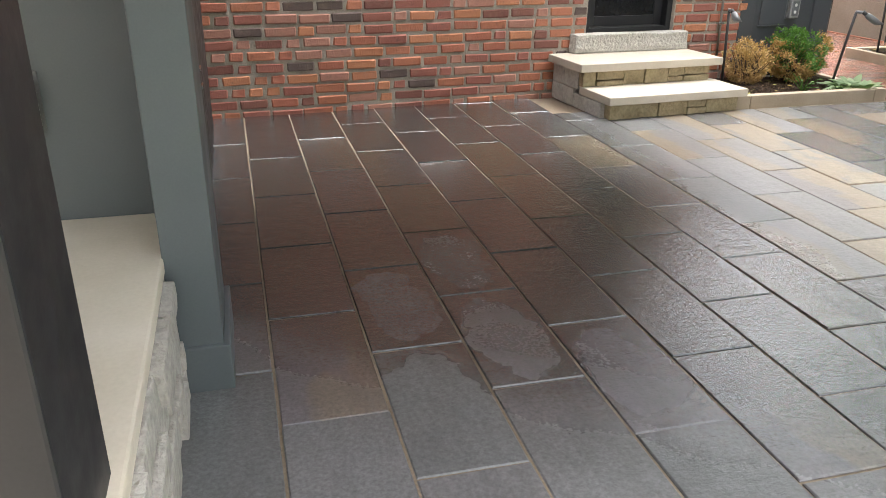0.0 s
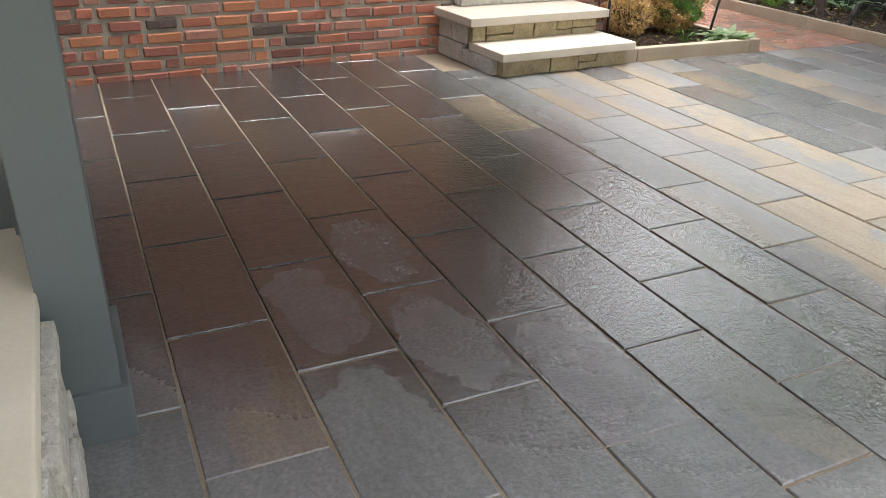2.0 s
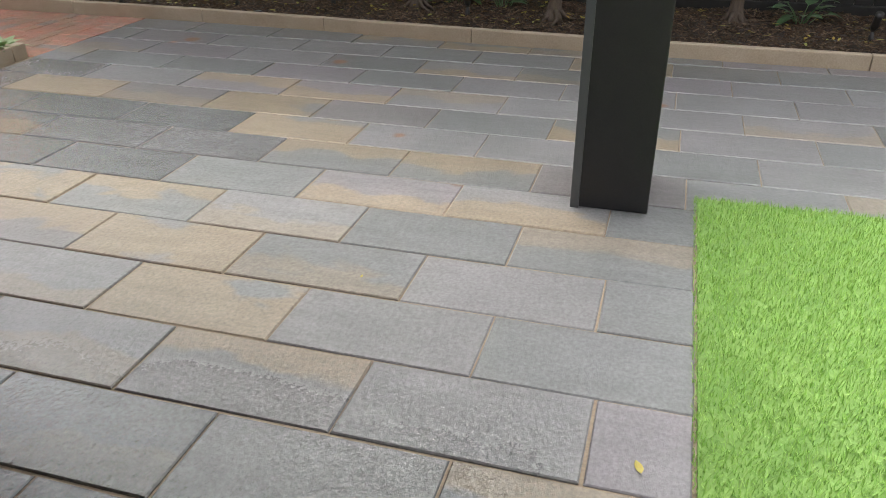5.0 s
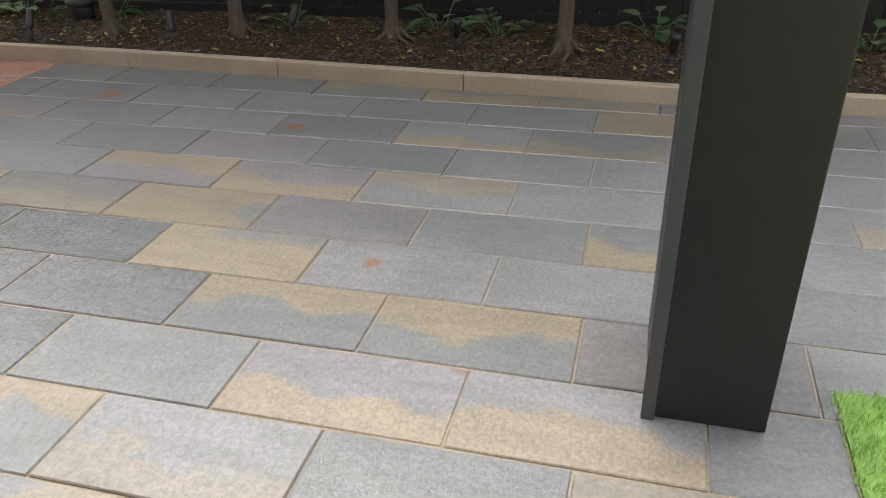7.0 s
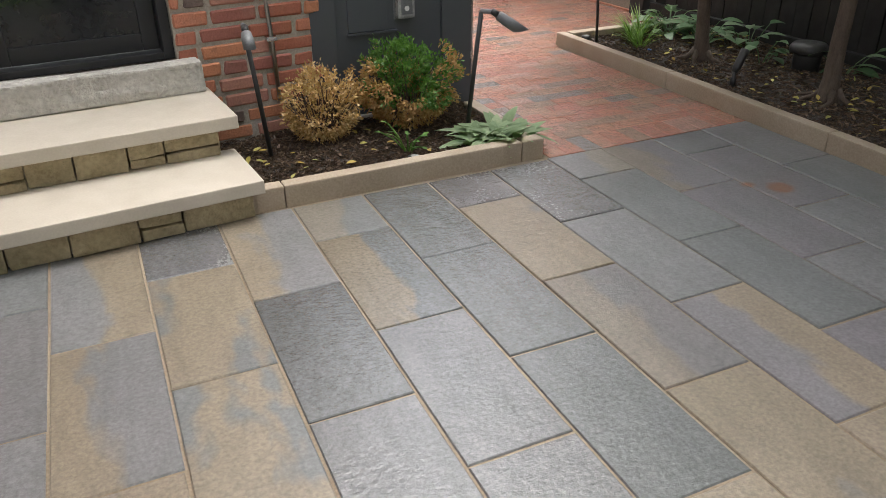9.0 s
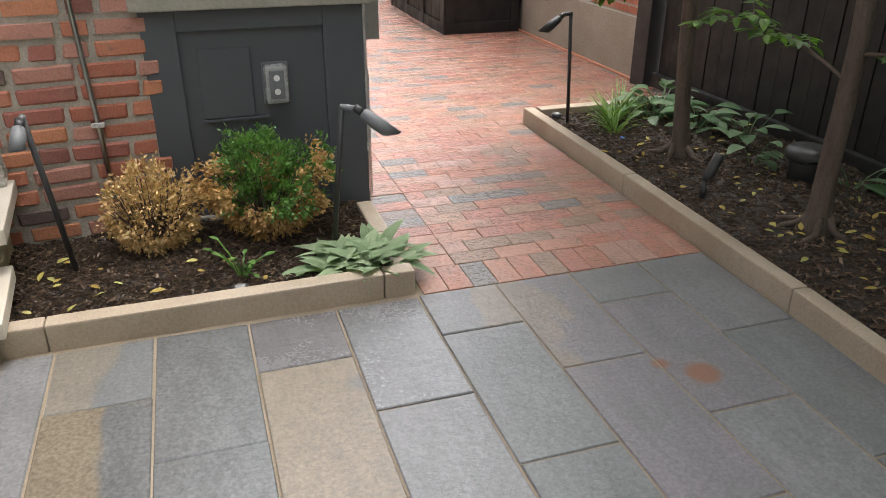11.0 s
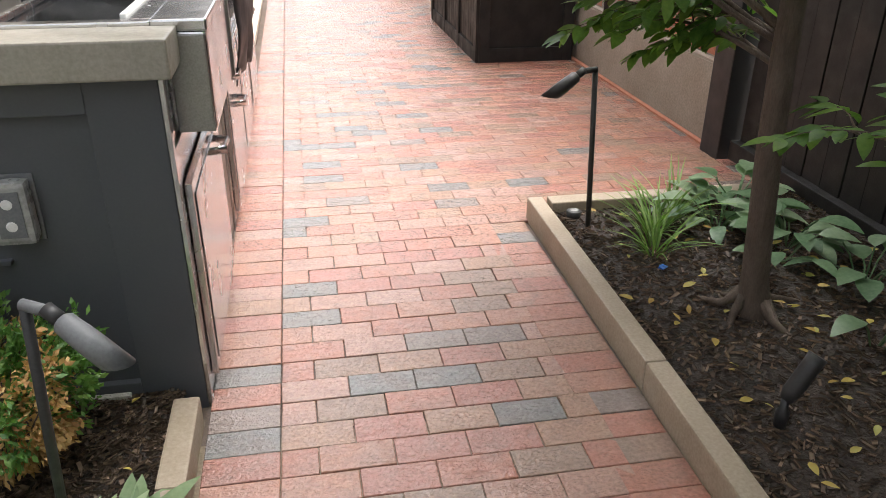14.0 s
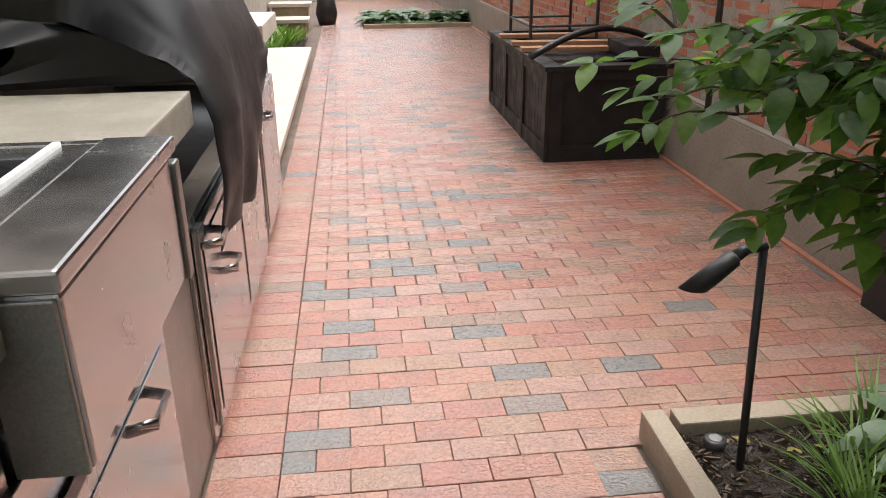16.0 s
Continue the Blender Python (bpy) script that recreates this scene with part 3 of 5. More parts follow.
# ---- the outdoor kitchen at the house end ----
X, Y0, Y1, TOP0, TOP1 = 6.87, 7.49, 11.35, 0.99, 1.085
base = thing("kitchen_base", "charcoal painted masonry base of the outdoor kitchen", "kitchen base")
bb = bmesh.new()
box(5.93, Y0 + 0.02, -0.02, X - 0.09, 8.0, TOP0, 0, bb)
box(5.98, 8.0, -0.02, X - 0.09, Y1, 0.7, 0, bb)
part("body", bb, M_CHAR, base)
for x0, x1, z0, z1 in ((5.93, 6.07, -0.02, TOP0), (X - 0.19, X - 0.012, -0.02, TOP0), (6.07, X - 0.19, 0.90, TOP0), (6.07, X - 0.19, -0.02, 0.10)):
    part("frame_board", box(x0, Y0 - 0.005, z0, x1, Y0 + 0.025, z1, 0.003), M_CHAR, base)
part("access_panel", box(6.14, Y0 + 0.008, 0.52, 6.36, Y0 + 0.022, 0.82, 0.003), M_CHAR, base, "flush access panel")
part("panel_ledge", box(6.13, Y0 + 0.0, 0.505, 6.42, Y0 + 0.022, 0.517, 0.002), M_CHAR, base)
part("plinth", roughen(box(5.98, Y0 - 0.03, -0.02, X - 0.22, Y0 - 0.006, 0.075, 0.004), 0.003, 20), M_ROUGH, base, "broken pale stone footing")

counter = thing("countertop", "weathered grey stone counter with rain stains", "countertop")
part("slab", roughen(box(5.90, Y0 - 0.055, TOP0, X + 0.03, 7.63, TOP1, 0.006), 0.0015, 7), M_COUNTER, counter)
part("slab", box(5.985, 7.634, TOP0, 6.12, 8.6, TOP1, 0.004), M_COUNTER, counter)
part("slab", box(5.985, 8.36, TOP0, X + 0.03, 8.92, TOP1, 0.006), M_COUNTER, counter)
part("slab", box(5.985, 8.922, TOP0, 6.3, Y1 + 0.02, TOP1, 0.006), M_COUNTER, counter)
part("end_slab", box(6.3, 10.62, TOP0, X + 0.06, Y1 + 0.04, TOP1, 0.006), M_LIME, counter, "pale limestone end of the counter")


def handle(parent, y0, y1, x, z):
    """A bowed strap handle, flat bar with two slanting legs."""
    d = 0.05
    bm = tube([(x, y0, z), (x + d, y0 + 0.02, z), (x + d, y1 - 0.02, z), (x, y1, z)], 0.0085, 8)
    bmesh.ops.scale(bm, vec=(1, 1, 1.7), space=Matrix.Translation((0, 0, -z)), verts=bm.verts[:])
    return part("handle", bm, M_STEEL, parent, "brushed steel strap handle", True)


def cabinet(name, y0, y1, doors, label, z1=0.79, pulls=(), dtop=0.03):
    """A stainless unit: a frame with doors let in, each with its handle."""
    c = thing(name, label, "cabinet", "outdoor kitchen cabinets")
    fr = bmesh.new()
    for a, b, e, f in ((y0, y0 + 0.035, 0.02, z1), (y1 - 0.035, y1, 0.02, z1), (y0 + 0.035, y1 - 0.035, 0.02, 0.07), (y0 + 0.035, y1 - 0.035, z1 - 0.035, z1)):
        box(X - 0.085, a, e, X, b, f, 0.002, fr)
    part("body", fr, M_STEEL, c)
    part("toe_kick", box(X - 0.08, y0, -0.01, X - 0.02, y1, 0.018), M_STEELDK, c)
    w = (y1 - y0 - 0.06) / doors
    for i in range(doors):
        a = y0 + 0.03 + i * w
        dm = box(X + 0.002, a + 0.003, 0.06, X + 0.022, a + w - 0.003, z1 - dtop, 0.003)
        d = part("door", dm, M_STEEL, c, "wet brushed steel door")
        part("inner_panel", box(X + 0.0235, a + 0.035, 0.10, X + 0.0265, a + w - 0.035, z1 - dtop - 0.04, 0.001), M_STEEL, d)
        for ym, zm in pulls[i]:
            handle(d, ym, ym + 0.14, X + 0.024, zm)
    return c


cabinet("cabinet", 7.52, 8.36, 1, "single-door stainless cabinet beaded with rain", pulls=[[(7.98, 0.625)]], dtop=0.11)
b0 = thing("steel_backing", "plain stainless backing behind the first cabinet", "panel")
part("panel", box(X - 0.082, 7.557, 0.60, X - 0.004, 8.323, 0.753, 0.002), M_STEEL, b0)
part("panel", box(X - 0.08, 7.5195, 0.792, X - 0.012, 7.627, 0.985, 0.001), M_STEEL, b0)
part("corner_strip", box(X - 0.011, 7.486, 0.0, X + 0.001, 7.518, TOP0 - 0.002, 0.001), M_STEEL, b0, "bright steel corner strip")
cabinet("cabinet", 8.78, 10.36, 2, "two-door stainless cabinet below the covered grill", 0.74, [[(8.83, 0.66), (9.04, 0.49)], []])
cabinet("cabinet", 10.40, 11.28, 1, "stainless cabinet at the end of the counter", pulls=[[(10.5, 0.66)]])
part_col = thing("filler_panel", "plain steel filler panel between the cabinets", "panel")
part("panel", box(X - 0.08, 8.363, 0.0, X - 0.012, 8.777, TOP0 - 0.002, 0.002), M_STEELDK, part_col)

chest = thing("ice_chest", "built-in stainless ice chest with a sliding glass lid", "ice chest")
part("front", box(X - 0.04, 7.64, 0.80, X + 0.10, 8.29, 1.065, 0.008), M_STEEL, chest, "plain steel front apron")
# end panel and trim take the steel that carries shade in its colour
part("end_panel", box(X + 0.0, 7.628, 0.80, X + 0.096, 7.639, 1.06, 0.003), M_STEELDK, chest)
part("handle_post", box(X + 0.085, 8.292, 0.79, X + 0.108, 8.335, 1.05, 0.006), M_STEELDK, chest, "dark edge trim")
rim = bmesh.new()
box(6.835, 7.634, 1.066, X + 0.105, 8.335, 1.098, 0.006, rim)
box(6.80, 7.634, 1.066, 6.81, 8.335, 1.094, 0.003, rim)
part("top_rim", rim, M_STEEL, chest, "wet polished steel rim")
ch = bmesh.new()
for a, b, c, d in ((6.12, 7.634, 6.834, 7.68), (6.12, 8.30, 6.834, 8.335), (6.12, 7.68, 6.16, 8.30), (6.75, 7.68, 6.834, 8.30)):
    box(a, b, 1.06, c, d, 1.094, 0.004, ch)
part("lid_frame", ch, M_STEEL, chest)
part("glass_lid", box(6.16, 7.68, 1.068, 6.75, 8.30, 1.08, 0.001), M_GLASS, chest, "grey sliding glass")
part("lid_bar", box(6.752, 7.70, 1.0815, 6.768, 8.29, 1.104, 0.003), M_WHITE, chest, "pale raised slide bar")
part("lid_bar", box(6.44, 7.70, 1.0815, 6.46, 8.29, 1.10, 0.003), M_STEEL, chest)


def outlet(at, label):
    o = thing("outlet_cover", label, "outlet cover", at=at)
    part("bubble", box(-0.05, -0.055, -0.085, 0.05, -0.004, 0.085, 0.014), M_PLASTIC, o)
    part("back_plate", box(-0.058, -0.006, -0.092, 0.058, -0.0005, 0.092, 0.003), M_LAMP2, o)
    for z in (0.03, -0.03):
        s = part("socket", lathe([(0.014, 0), (0.014, 0.004), (0.010, 0.005)], 14), M_WHITE, o, "white round socket face")
        s.matrix_local = pose(0, -0.055, z, 90)
    part("window", box(-0.032, -0.0585, -0.062, 0.032, -0.0552, 0.062, 0.001), M_LAMP2, o)
    return o


outlet(pose(6.46, Y0 + 0.02, 0.66), "clear weatherproof outlet cover on the charcoal wall")

# the draped grill cover: a lofted sheet over the grill, falling in front of the cabinet
bm = bmesh.new()
NV, prof = 40, [(6.10, 1.09), (6.12, 1.4), (6.2, 1.66), (6.4, 1.74), (6.6, 1.68), (6.76, 1.50), (6.88, 1.30), (6.95, 1.12), (6.98, 0.98), (6.98, 0.84), (6.96, 0.72), (6.93, 0.60)]
fine = []
for (xa, za), (xb, zb) in zip(prof, prof[1:]):
    fine += [(xa + (xb - xa) * s / 4, za + (zb - za) * s / 4) for s in range(4)]
fine.append(prof[-1])
rows = []
for j in range(NV + 1):
    v = j / NV
    y = 8.93 + 1.42 * v
    end = min(1, (min(v, 1 - v)) / 0.16)
    squeeze = math.sin(end * math.pi / 2) ** 0.6
    row = []
    for i, (px, pz) in enumerate(fine):
        top = 1.10 + (pz - 1.10) * (0.30 + 0.70 * squeeze) if pz > 1.10 else pz
        fx = 6.55 + (px - 6.55) * (0.93 + 0.07 * squeeze)
        hang = max(0.0, 1.05 - pz)
        wav = 0.03 * hang * math.sin(v * 31 + px * 4) + 0.022 * hang * math.sin(v * 13 + 1.3)
        bulge = 0.04 * hang * math.sin(math.pi * min(1, v * 1.05))
        lift = hang * (1.35 * max(0, v - 0.36) + 0.05 * math.sin(v * 9))
        p = Vector((fx + wav + bulge, y, top + lift))
        p += noise.noise_vector(p * 3.1) * 0.02 + noise.noise_vector(Vector((p.x * 9, p.y * 4, p.z * 6))) * 0.010
        if pz < 0.99:
            p.x = max(p.x, 6.925)
        row.append(bm.verts.new(p))
    rows.append(row)
for a, b in zip(rows, rows[1:]):
    for i in range(len(a) - 1):
        bm.faces.new((a[i], b[i], b[i + 1], a[i + 1]))
half = [k for k, (px, pz) in enumerate(fine) if pz >= 1.09]
for r, flip in ((rows[0], False), (rows[-1], True)):
    face = [r[k] for k in half]
    bm.faces.new(face if flip else face[::-1])
for v in rows[0]:
    if v.co.z > 1.1:
        v.co.y += 0.12 * (v.co.z - 1.1)
cover = part("grill_cover", bm, M_COVER, smooth=True)
tagged(cover, "creased black vinyl cover draped over a grill", "grill cover")
sol = cover.modifiers.new("thick", "SOLIDIFY")
sol.thickness = 0.004

# ---- the kitchen block under the roof ----
ledge = thing("stone_ledge", "cream stone bench ledge on a rough stone wall", "ledge")
lx = roughen(box(0.55, 1.75, 0.40, 1.345, 3.92, 0.45, 0.008), 0.002, 5, 0)
part("cap", lx, M_CREAM, ledge, "smooth cream capstone")
part("core", box(0.55, 1.75, -0.02, 1.325, 3.92, 0.398), M_MORTAR, ledge)
for r in range(4):
    y = 1.75 + 0.07 * (r % 2)
    while y < 3.50:
        w = min(rs.uniform(0.14, 0.38), 3.505 - y)
        part("stone", roughen(box(1.318, y + 0.004, r * 0.099 + 0.002, 1.355 + rs.uniform(0, 0.02), y + w - 0.004, r * 0.099 + 0.095, 0.006), 0.007, 15, 1, y * 5 + r), M_ROUGH, ledge)
        y += w
alcove = thing("kitchen_wall", "slate-grey painted kitchen wall with a corner pilaster", "kitchen wall")
part("back_panel", box(-1.7, 3.925, 0.0, 1.33, 4.05, 2.74), M_GREY, alcove)
part("pilaster", box(1.34, 3.53, 0.15, 1.485, 3.93, 2.74, 0.004), M_GREY, alcove, "slate-grey corner pilaster, scuffed")
part("pilaster_base", box(1.325, 3.515, -0.01, 1.505, 3.94, 0.155, 0.006), M_GREY, alcove, "plinth block of the pilaster")
part("return_trim", box(1.30, 3.86, 0.451, 1.338, 3.923, 2.74, 0.003), M_GREY, alcove)
cab = thing("tall_cabinet", "slate-grey tall cabinet with two steel latches", "cabinet")
part("body", box(0.4, 4.055, -0.01, 1.40, 7.0, 2.7, 0.004), M_GREY, cab)
for a, b in ((3.96, 4.75), (4.76, 5.6), (5.61, 6.5)):
    d = part("door", box(1.402, max(a, 4.06), 0.08, 1.425, b, 2.6, 0.003), M_BLACK, cab, "dark flush door")
for z in (0.70, 0.77):
    part("latch", tube([(1.425, 4.70, z), (1.452, 4.70, z), (1.452, 4.79, z), (1.425, 4.79, z)], 0.006, 8), M_STEEL, cab, "steel latch", True)
outlet(pose(0.965, 3.925, 0.83), "clear weatherproof outlet cover on the slate-grey wall")
post = thing("roof_post", "square black painted roof post standing on the stone ledge", "post")
part("shaft", box(1.03, 2.30, 0.451, 1.32, 2.585, 2.499, 0.006), M_BLACK, post)
post = thing("roof_post", "square black painted post on the bluestone beside the turf", "post")
part("shaft", box(5.445, 2.355, 0.0, 5.86, 2.655, 3.0, 0.006), M_BLACK, post)
part("edge_trim", box(5.43, 2.63, 0.0, 5.444, 2.665, 3.0, 0.003), M_CHAR, post, "grey worn corner trim")

# ---- turf beside the patio ----
vs, fs = [], []
r = random.Random(21)
structure("turf_base", box(2.45, -3.0, -0.011, 5.65, 2.16, 0.004), plain("turf_backing", (0.10, 0.2, 0.04), (0.18, 0.3, 0.07), 6, (0.8, 0.95), 120, 0.6), "artificial turf backing", "turf")
for _ in range(120000):
    x = r.uniform(2.5, 5.66)
    y = r.uniform(-0.2, 2.2)
    if y > 2.175 or (y < 0.8 and r.random() < 0.7):
        continue
    h, a = r.uniform(0.012, 0.026), r.uniform(0, 6.283)
    lean = Vector((math.cos(a), math.sin(a), 0)) * r.uniform(0.004, 0.018)
    s = Vector((-math.sin(a), math.cos(a), 0)) * 0.0018
    p = Vector((x, y, 0.004))
    i = len(vs)
    vs += [p - s, p + s, p + lean + Vector((0, 0, h))]
    fs.append((i, i + 1, i + 2))
tagged(raw_part("turf_blades", vs, fs, L_TURF, smooth=False), "bright green artificial turf blades", "turf", kind="stuff")

# ---- path lights and spots ----
def path_light(x, y, z, height, lean, arm, mat, label):
    """A bent rod with a slanting hooded head."""
    o = thing("path_light", label, "path light", "path lights", at=pose(x, y, z))
    top = Vector((lean[0], lean[1], height))
    a = Vector((arm[0], arm[1], 0))
    part("stem", tube([(0, 0, -0.03), tuple(top * 0.5), tuple(top)], 0.0115, 10), M_LAMP, o, smooth=True)
    part("arm", tube([tuple(top + Vector((0, 0, 0.004)) - a * 0.03), tuple(top + a * 0.30)], 0.0125, 10), mat, o, smooth=True)
    d = (a * 0.75 + Vector((0, 0, -0.5 * a.length))).normalized()
    s = top + a * 0.30
    part("knuckle", tube([tuple(s - d * 0.01), tuple(s + d * 0.03)], 0.016, 12), M_LAMP, o, smooth=True)
    e = s + d * a.length * 0.85
    head = tube([tuple(s + d * 0.025), tuple(s + d * 0.035), tuple(s + (e - s) * 0.6), tuple(e)], [0.014, 0.024, 0.027, 0.027], 16)
    for v in head.verts:  # the hood's mouth is cut aslant
        w = (v.co - e).dot(d)
        if abs(w) < 1e-4:
            v.co += d * ((v.co - e).z * 1.3)
    part("head", head, mat, o, "hooded lamp head", True)
    return o


path_light(6.585, 6.985, 0.05, 0.63, (0.06, -0.05), (0.17, -0.09), M_LAMP2, "faded grey hooded path light beside the shrub")
path_light(5.575, 7.09, 0.05, 0.65, (-0.06, -0.03), (-0.01, -0.15), M_LAMP2, "faded grey hooded path light beside the steps")
path_light(8.395, 8.425, 0.05, 0.68, (-0.03, 0.01), (-0.19, -0.03), M_LAMP, "dark bronze hooded path light at the bed corner")


def spot(x, y, rz, label="small dark spotlight staked in the mulch"):
    o = thing("spotlight", label, "spotlight", "bed spotlights", at=pose(x, y, 0.04, 0, 0, rz))
    part("stake", lathe([(0.018, 0.0), (0.02, 0.05), (0.012, 0.06), (0.012, 0.1)], 12), M_LAMP, o, smooth=True)
    b = part("barrel", tube([(0, 0, 0), (0.0, 0, 0.03), (0, 0, 0.12), (0, 0, 0.15)], [0.018, 0.027, 0.027, 0.028], 14), M_LAMP, o, "dark lamp barrel", True)
    b.matrix_local = pose(0, 0, 0.09, 0, 32, 0)
    return o


for x, y, rz in ((8.46, 7.05, 10), (8.55, 5.95, 30), (8.87, 5.2, -20), (8.72, 3.96, 200), (8.55, 2.6, 190), (8.6, 1.0, 180)):
    spot(x, y, rz)
dome = thing("bollard_speaker", "dark mushroom-shaped garden speaker in the mulch", "garden speaker", at=pose(9.10, 7.08, 0.03))
part("body", lathe([(0.085, 0.0), (0.088, 0.13), (0.085, 0.14)], 24), M_LAMP, dome, smooth=True)
part("cap", lathe([(0.10, 0.141), (0.118, 0.15), (0.12, 0.18), (0.10, 0.205), (0.04, 0.215)], 24), M_LAMP, dome, "domed cap", True)


def well_light(x, y, label="small round in-ground light with a pale ring"):
    o = thing("well_light", label, "ground light", "well lights", at=pose(x, y, 0.06))
    part("can", lathe([(0.03, -0.03), (0.034, 0.022), (0.026, 0.026)], 18), M_LAMP, o, smooth=True)
    part("lens", lathe([(0.022, 0.0262), (0.017, 0.028), (0.004, 0.0282)], 18), M_PLASTIC, o, smooth=True)
    return o


for x, y in ((8.36, 8.52), (8.30, 5.62), (6.18, 6.72)):
    well_light(x, y)
for x, y, l, rz in ((3.98, 2.29, 0.045, 20), (3.55, 2.42, 0.035, 70), (4.66, 3.28, 0.02, 10), (4.5, 1.6, 0.04, 130), (4.1, 1.2, 0.04, 30)):
    vs, fs = [], []
    add_leaf(vs, fs, Vector((0, 0, 0.006)), Vector((1, 0, 0.05)), Vector((0, 0, 1)), l, l * 0.5, 0.2, 0.05, 5)
    o = raw_part("fallen_leaf", vs, fs, L_FALLEN)
    tagged(o, "single yellow leaf fallen on the ground", "leaf", "scattered leaves").matrix_world = pose(x, y, 0.02 if y < 2.16 else -0.002, 0, 0, rz)

# ---- trees ----
def tree(x, y, lean, radius, label, seed, limbs, leaf=(0.055, 0.095), height=5.4, per=26, roots=5):
    """A tapered trunk with roots, limbs given as end points from the trunk, twigs and single leaves."""
    r = random.Random(seed)
    t = thing("tree", label, "tree", "courtyard trees", at=pose(x, y, 0.03))
    pts = [Vector((lean[0] * z, lean[1] * z, z)) + Vector((0.012 * math.sin(z * 5 + seed), 0.012 * math.cos(z * 4 + seed), 0)) for z in (0, 0.06, 0.16, 0.35, 0.6, 0.9, 1.2, 1.6, 2.1, 0.5 * (2.1 + height), height)]
    rad = [radius * f for f in (1.9, 1.45, 1.12, 1.0, 0.95, 0.9, 0.84, 0.72, 0.58, 0.4, 0.12)]
    bm = tube(pts, rad, 16)
    for v in bm.verts:
        v.co += noise.noise_vector(v.co * 14 + Vector((seed, 0, 0))) * 0.006 * (1.5 if v.co.z < 0.2 else 1)
    part("trunk", bm, M_BARK, t, smooth=True)
    for i in range(roots):
        a = i * 6.283 / roots + r.uniform(-0.4, 0.4)
        l = r.uniform(0.08, 0.22)
        d = Vector((math.cos(a), math.sin(a), 0))
        s = Vector((-d.y, d.x, 0)) * r.uniform(-0.06, 0.06)
        part("root", tube([d * radius * 0.8 + Vector((0, 0, 0.10)), d * (radius + l * 0.3) + Vector((0, 0, 0.045)), d * (radius + l * 0.7) + s + Vector((0, 0, 0.03)), d * (radius + l) + s * 2 + Vector((0, 0, -0.01))], [0.024, 0.015, 0.011, 0.004], 7), M_BARK, t, smooth=True)
    vs, fs = [], []
    low_leaf = leaf

    def twig(p0, p1, thick, depth):
        p0, p1 = Vector(p0), Vector(p1)
        d = p1 - p0
        n = 6
        line = [p0 + d * (i / n) + rvec(r) * 0.02 * d.length * (0 < i < n) + Vector((0, 0, 0.10 * d.length * math.sin(math.pi * i / n))) for i in range(n + 1)]
        tubes.append((line, [thick * (1 - 0.8 * i / n) for i in range(n + 1)]))
        if depth:
            for i in range(2, n + 1):
                for sgn in (-1, 1):
                    side = d.cross(Vector((0, 0, 1))).normalized() * sgn
                    e = line[i] + (side * r.uniform(0.5, 1.0) + d.normalized() * r.uniform(0.35, 0.9) + Vector((0, 0, r.uniform(-0.35, 0.2)))).normalized() * r.uniform(0.16, 0.34)
                    twig(line[i], e, thick * 0.32, depth - 1)
        else:
            for i in range(1, n + 1):
                for sgn in (-1, 1):
                    if r.random() < 0.12:
                        continue
                    side = d.cross(Vector((0, 0, 1))).normalized() * sgn
                    al = side * 0.8 + d.normalized() * r.uniform(0.3, 0.9) + Vector((0, 0, r.uniform(-0.5, 0.05)))
                    l = r.uniform(*leaf)
                    add_leaf(vs, fs, line[i], al, Vector((r.uniform(-0.4, 0.4), r.uniform(-0.4, 0.4), 1)), l, l * r.uniform(0.46, 0.58), r.uniform(0.05, 0.3), r.uniform(0.05, 0.35), 5)
            l = r.uniform(*leaf)
            add_leaf(vs, fs, line[-1], d, Vector((0, 0, 1)), l, l * 0.5, 0.15, 0.2, 5)

    for a, b, thick, depth in limbs:
        tubes = []
        twig(a, b, thick, depth)
        line, rr = tubes[0]
        limb = part("limb", tube(line, rr, 8), M_BARK, t, smooth=True)
        tw = bmesh.new()
        for line, rr in tubes[1:]:
            tube(line, rr, 5, tw)
        if len(tubes) > 1:
            part("twig_spray", tw, M_BARK, limb)["kind"] = "stuff"
        else:
            tw.free()
    for i in range(per):  # the crown above the walk
        a, h = r.uniform(0, 6.283), r.uniform(1.75, height)
        p = Vector((lean[0] * h, lean[1] * h, h))
        big = min(1.0, max(0.0, (h - 2.2) / 1.5))
        leaf = (low_leaf[0] * (1 + 0.7 * big), low_leaf[1] * (1 + 0.7 * big))
        e = p + Vector((math.cos(a), math.sin(a), r.uniform(0.0, 0.4))) * r.uniform(0.5, 1.1 + 0.6 * big)
        tubes = []
        twig(p, e, 0.012, 1)
        tw = bmesh.new()
        for line, rr in tubes:
            tube(line, rr, 4, tw)
        part("limb", tw, M_BARK, t)
    crown = raw_part("crown", vs, fs, L_TREE, t, "ovate green leaves")
    crown["kind"] = "stuff"
    return t


def rel(base, *pts):
    return tuple((p[0] - base[0], p[1] - base[1], p[2] - 0.03) for p in pts)


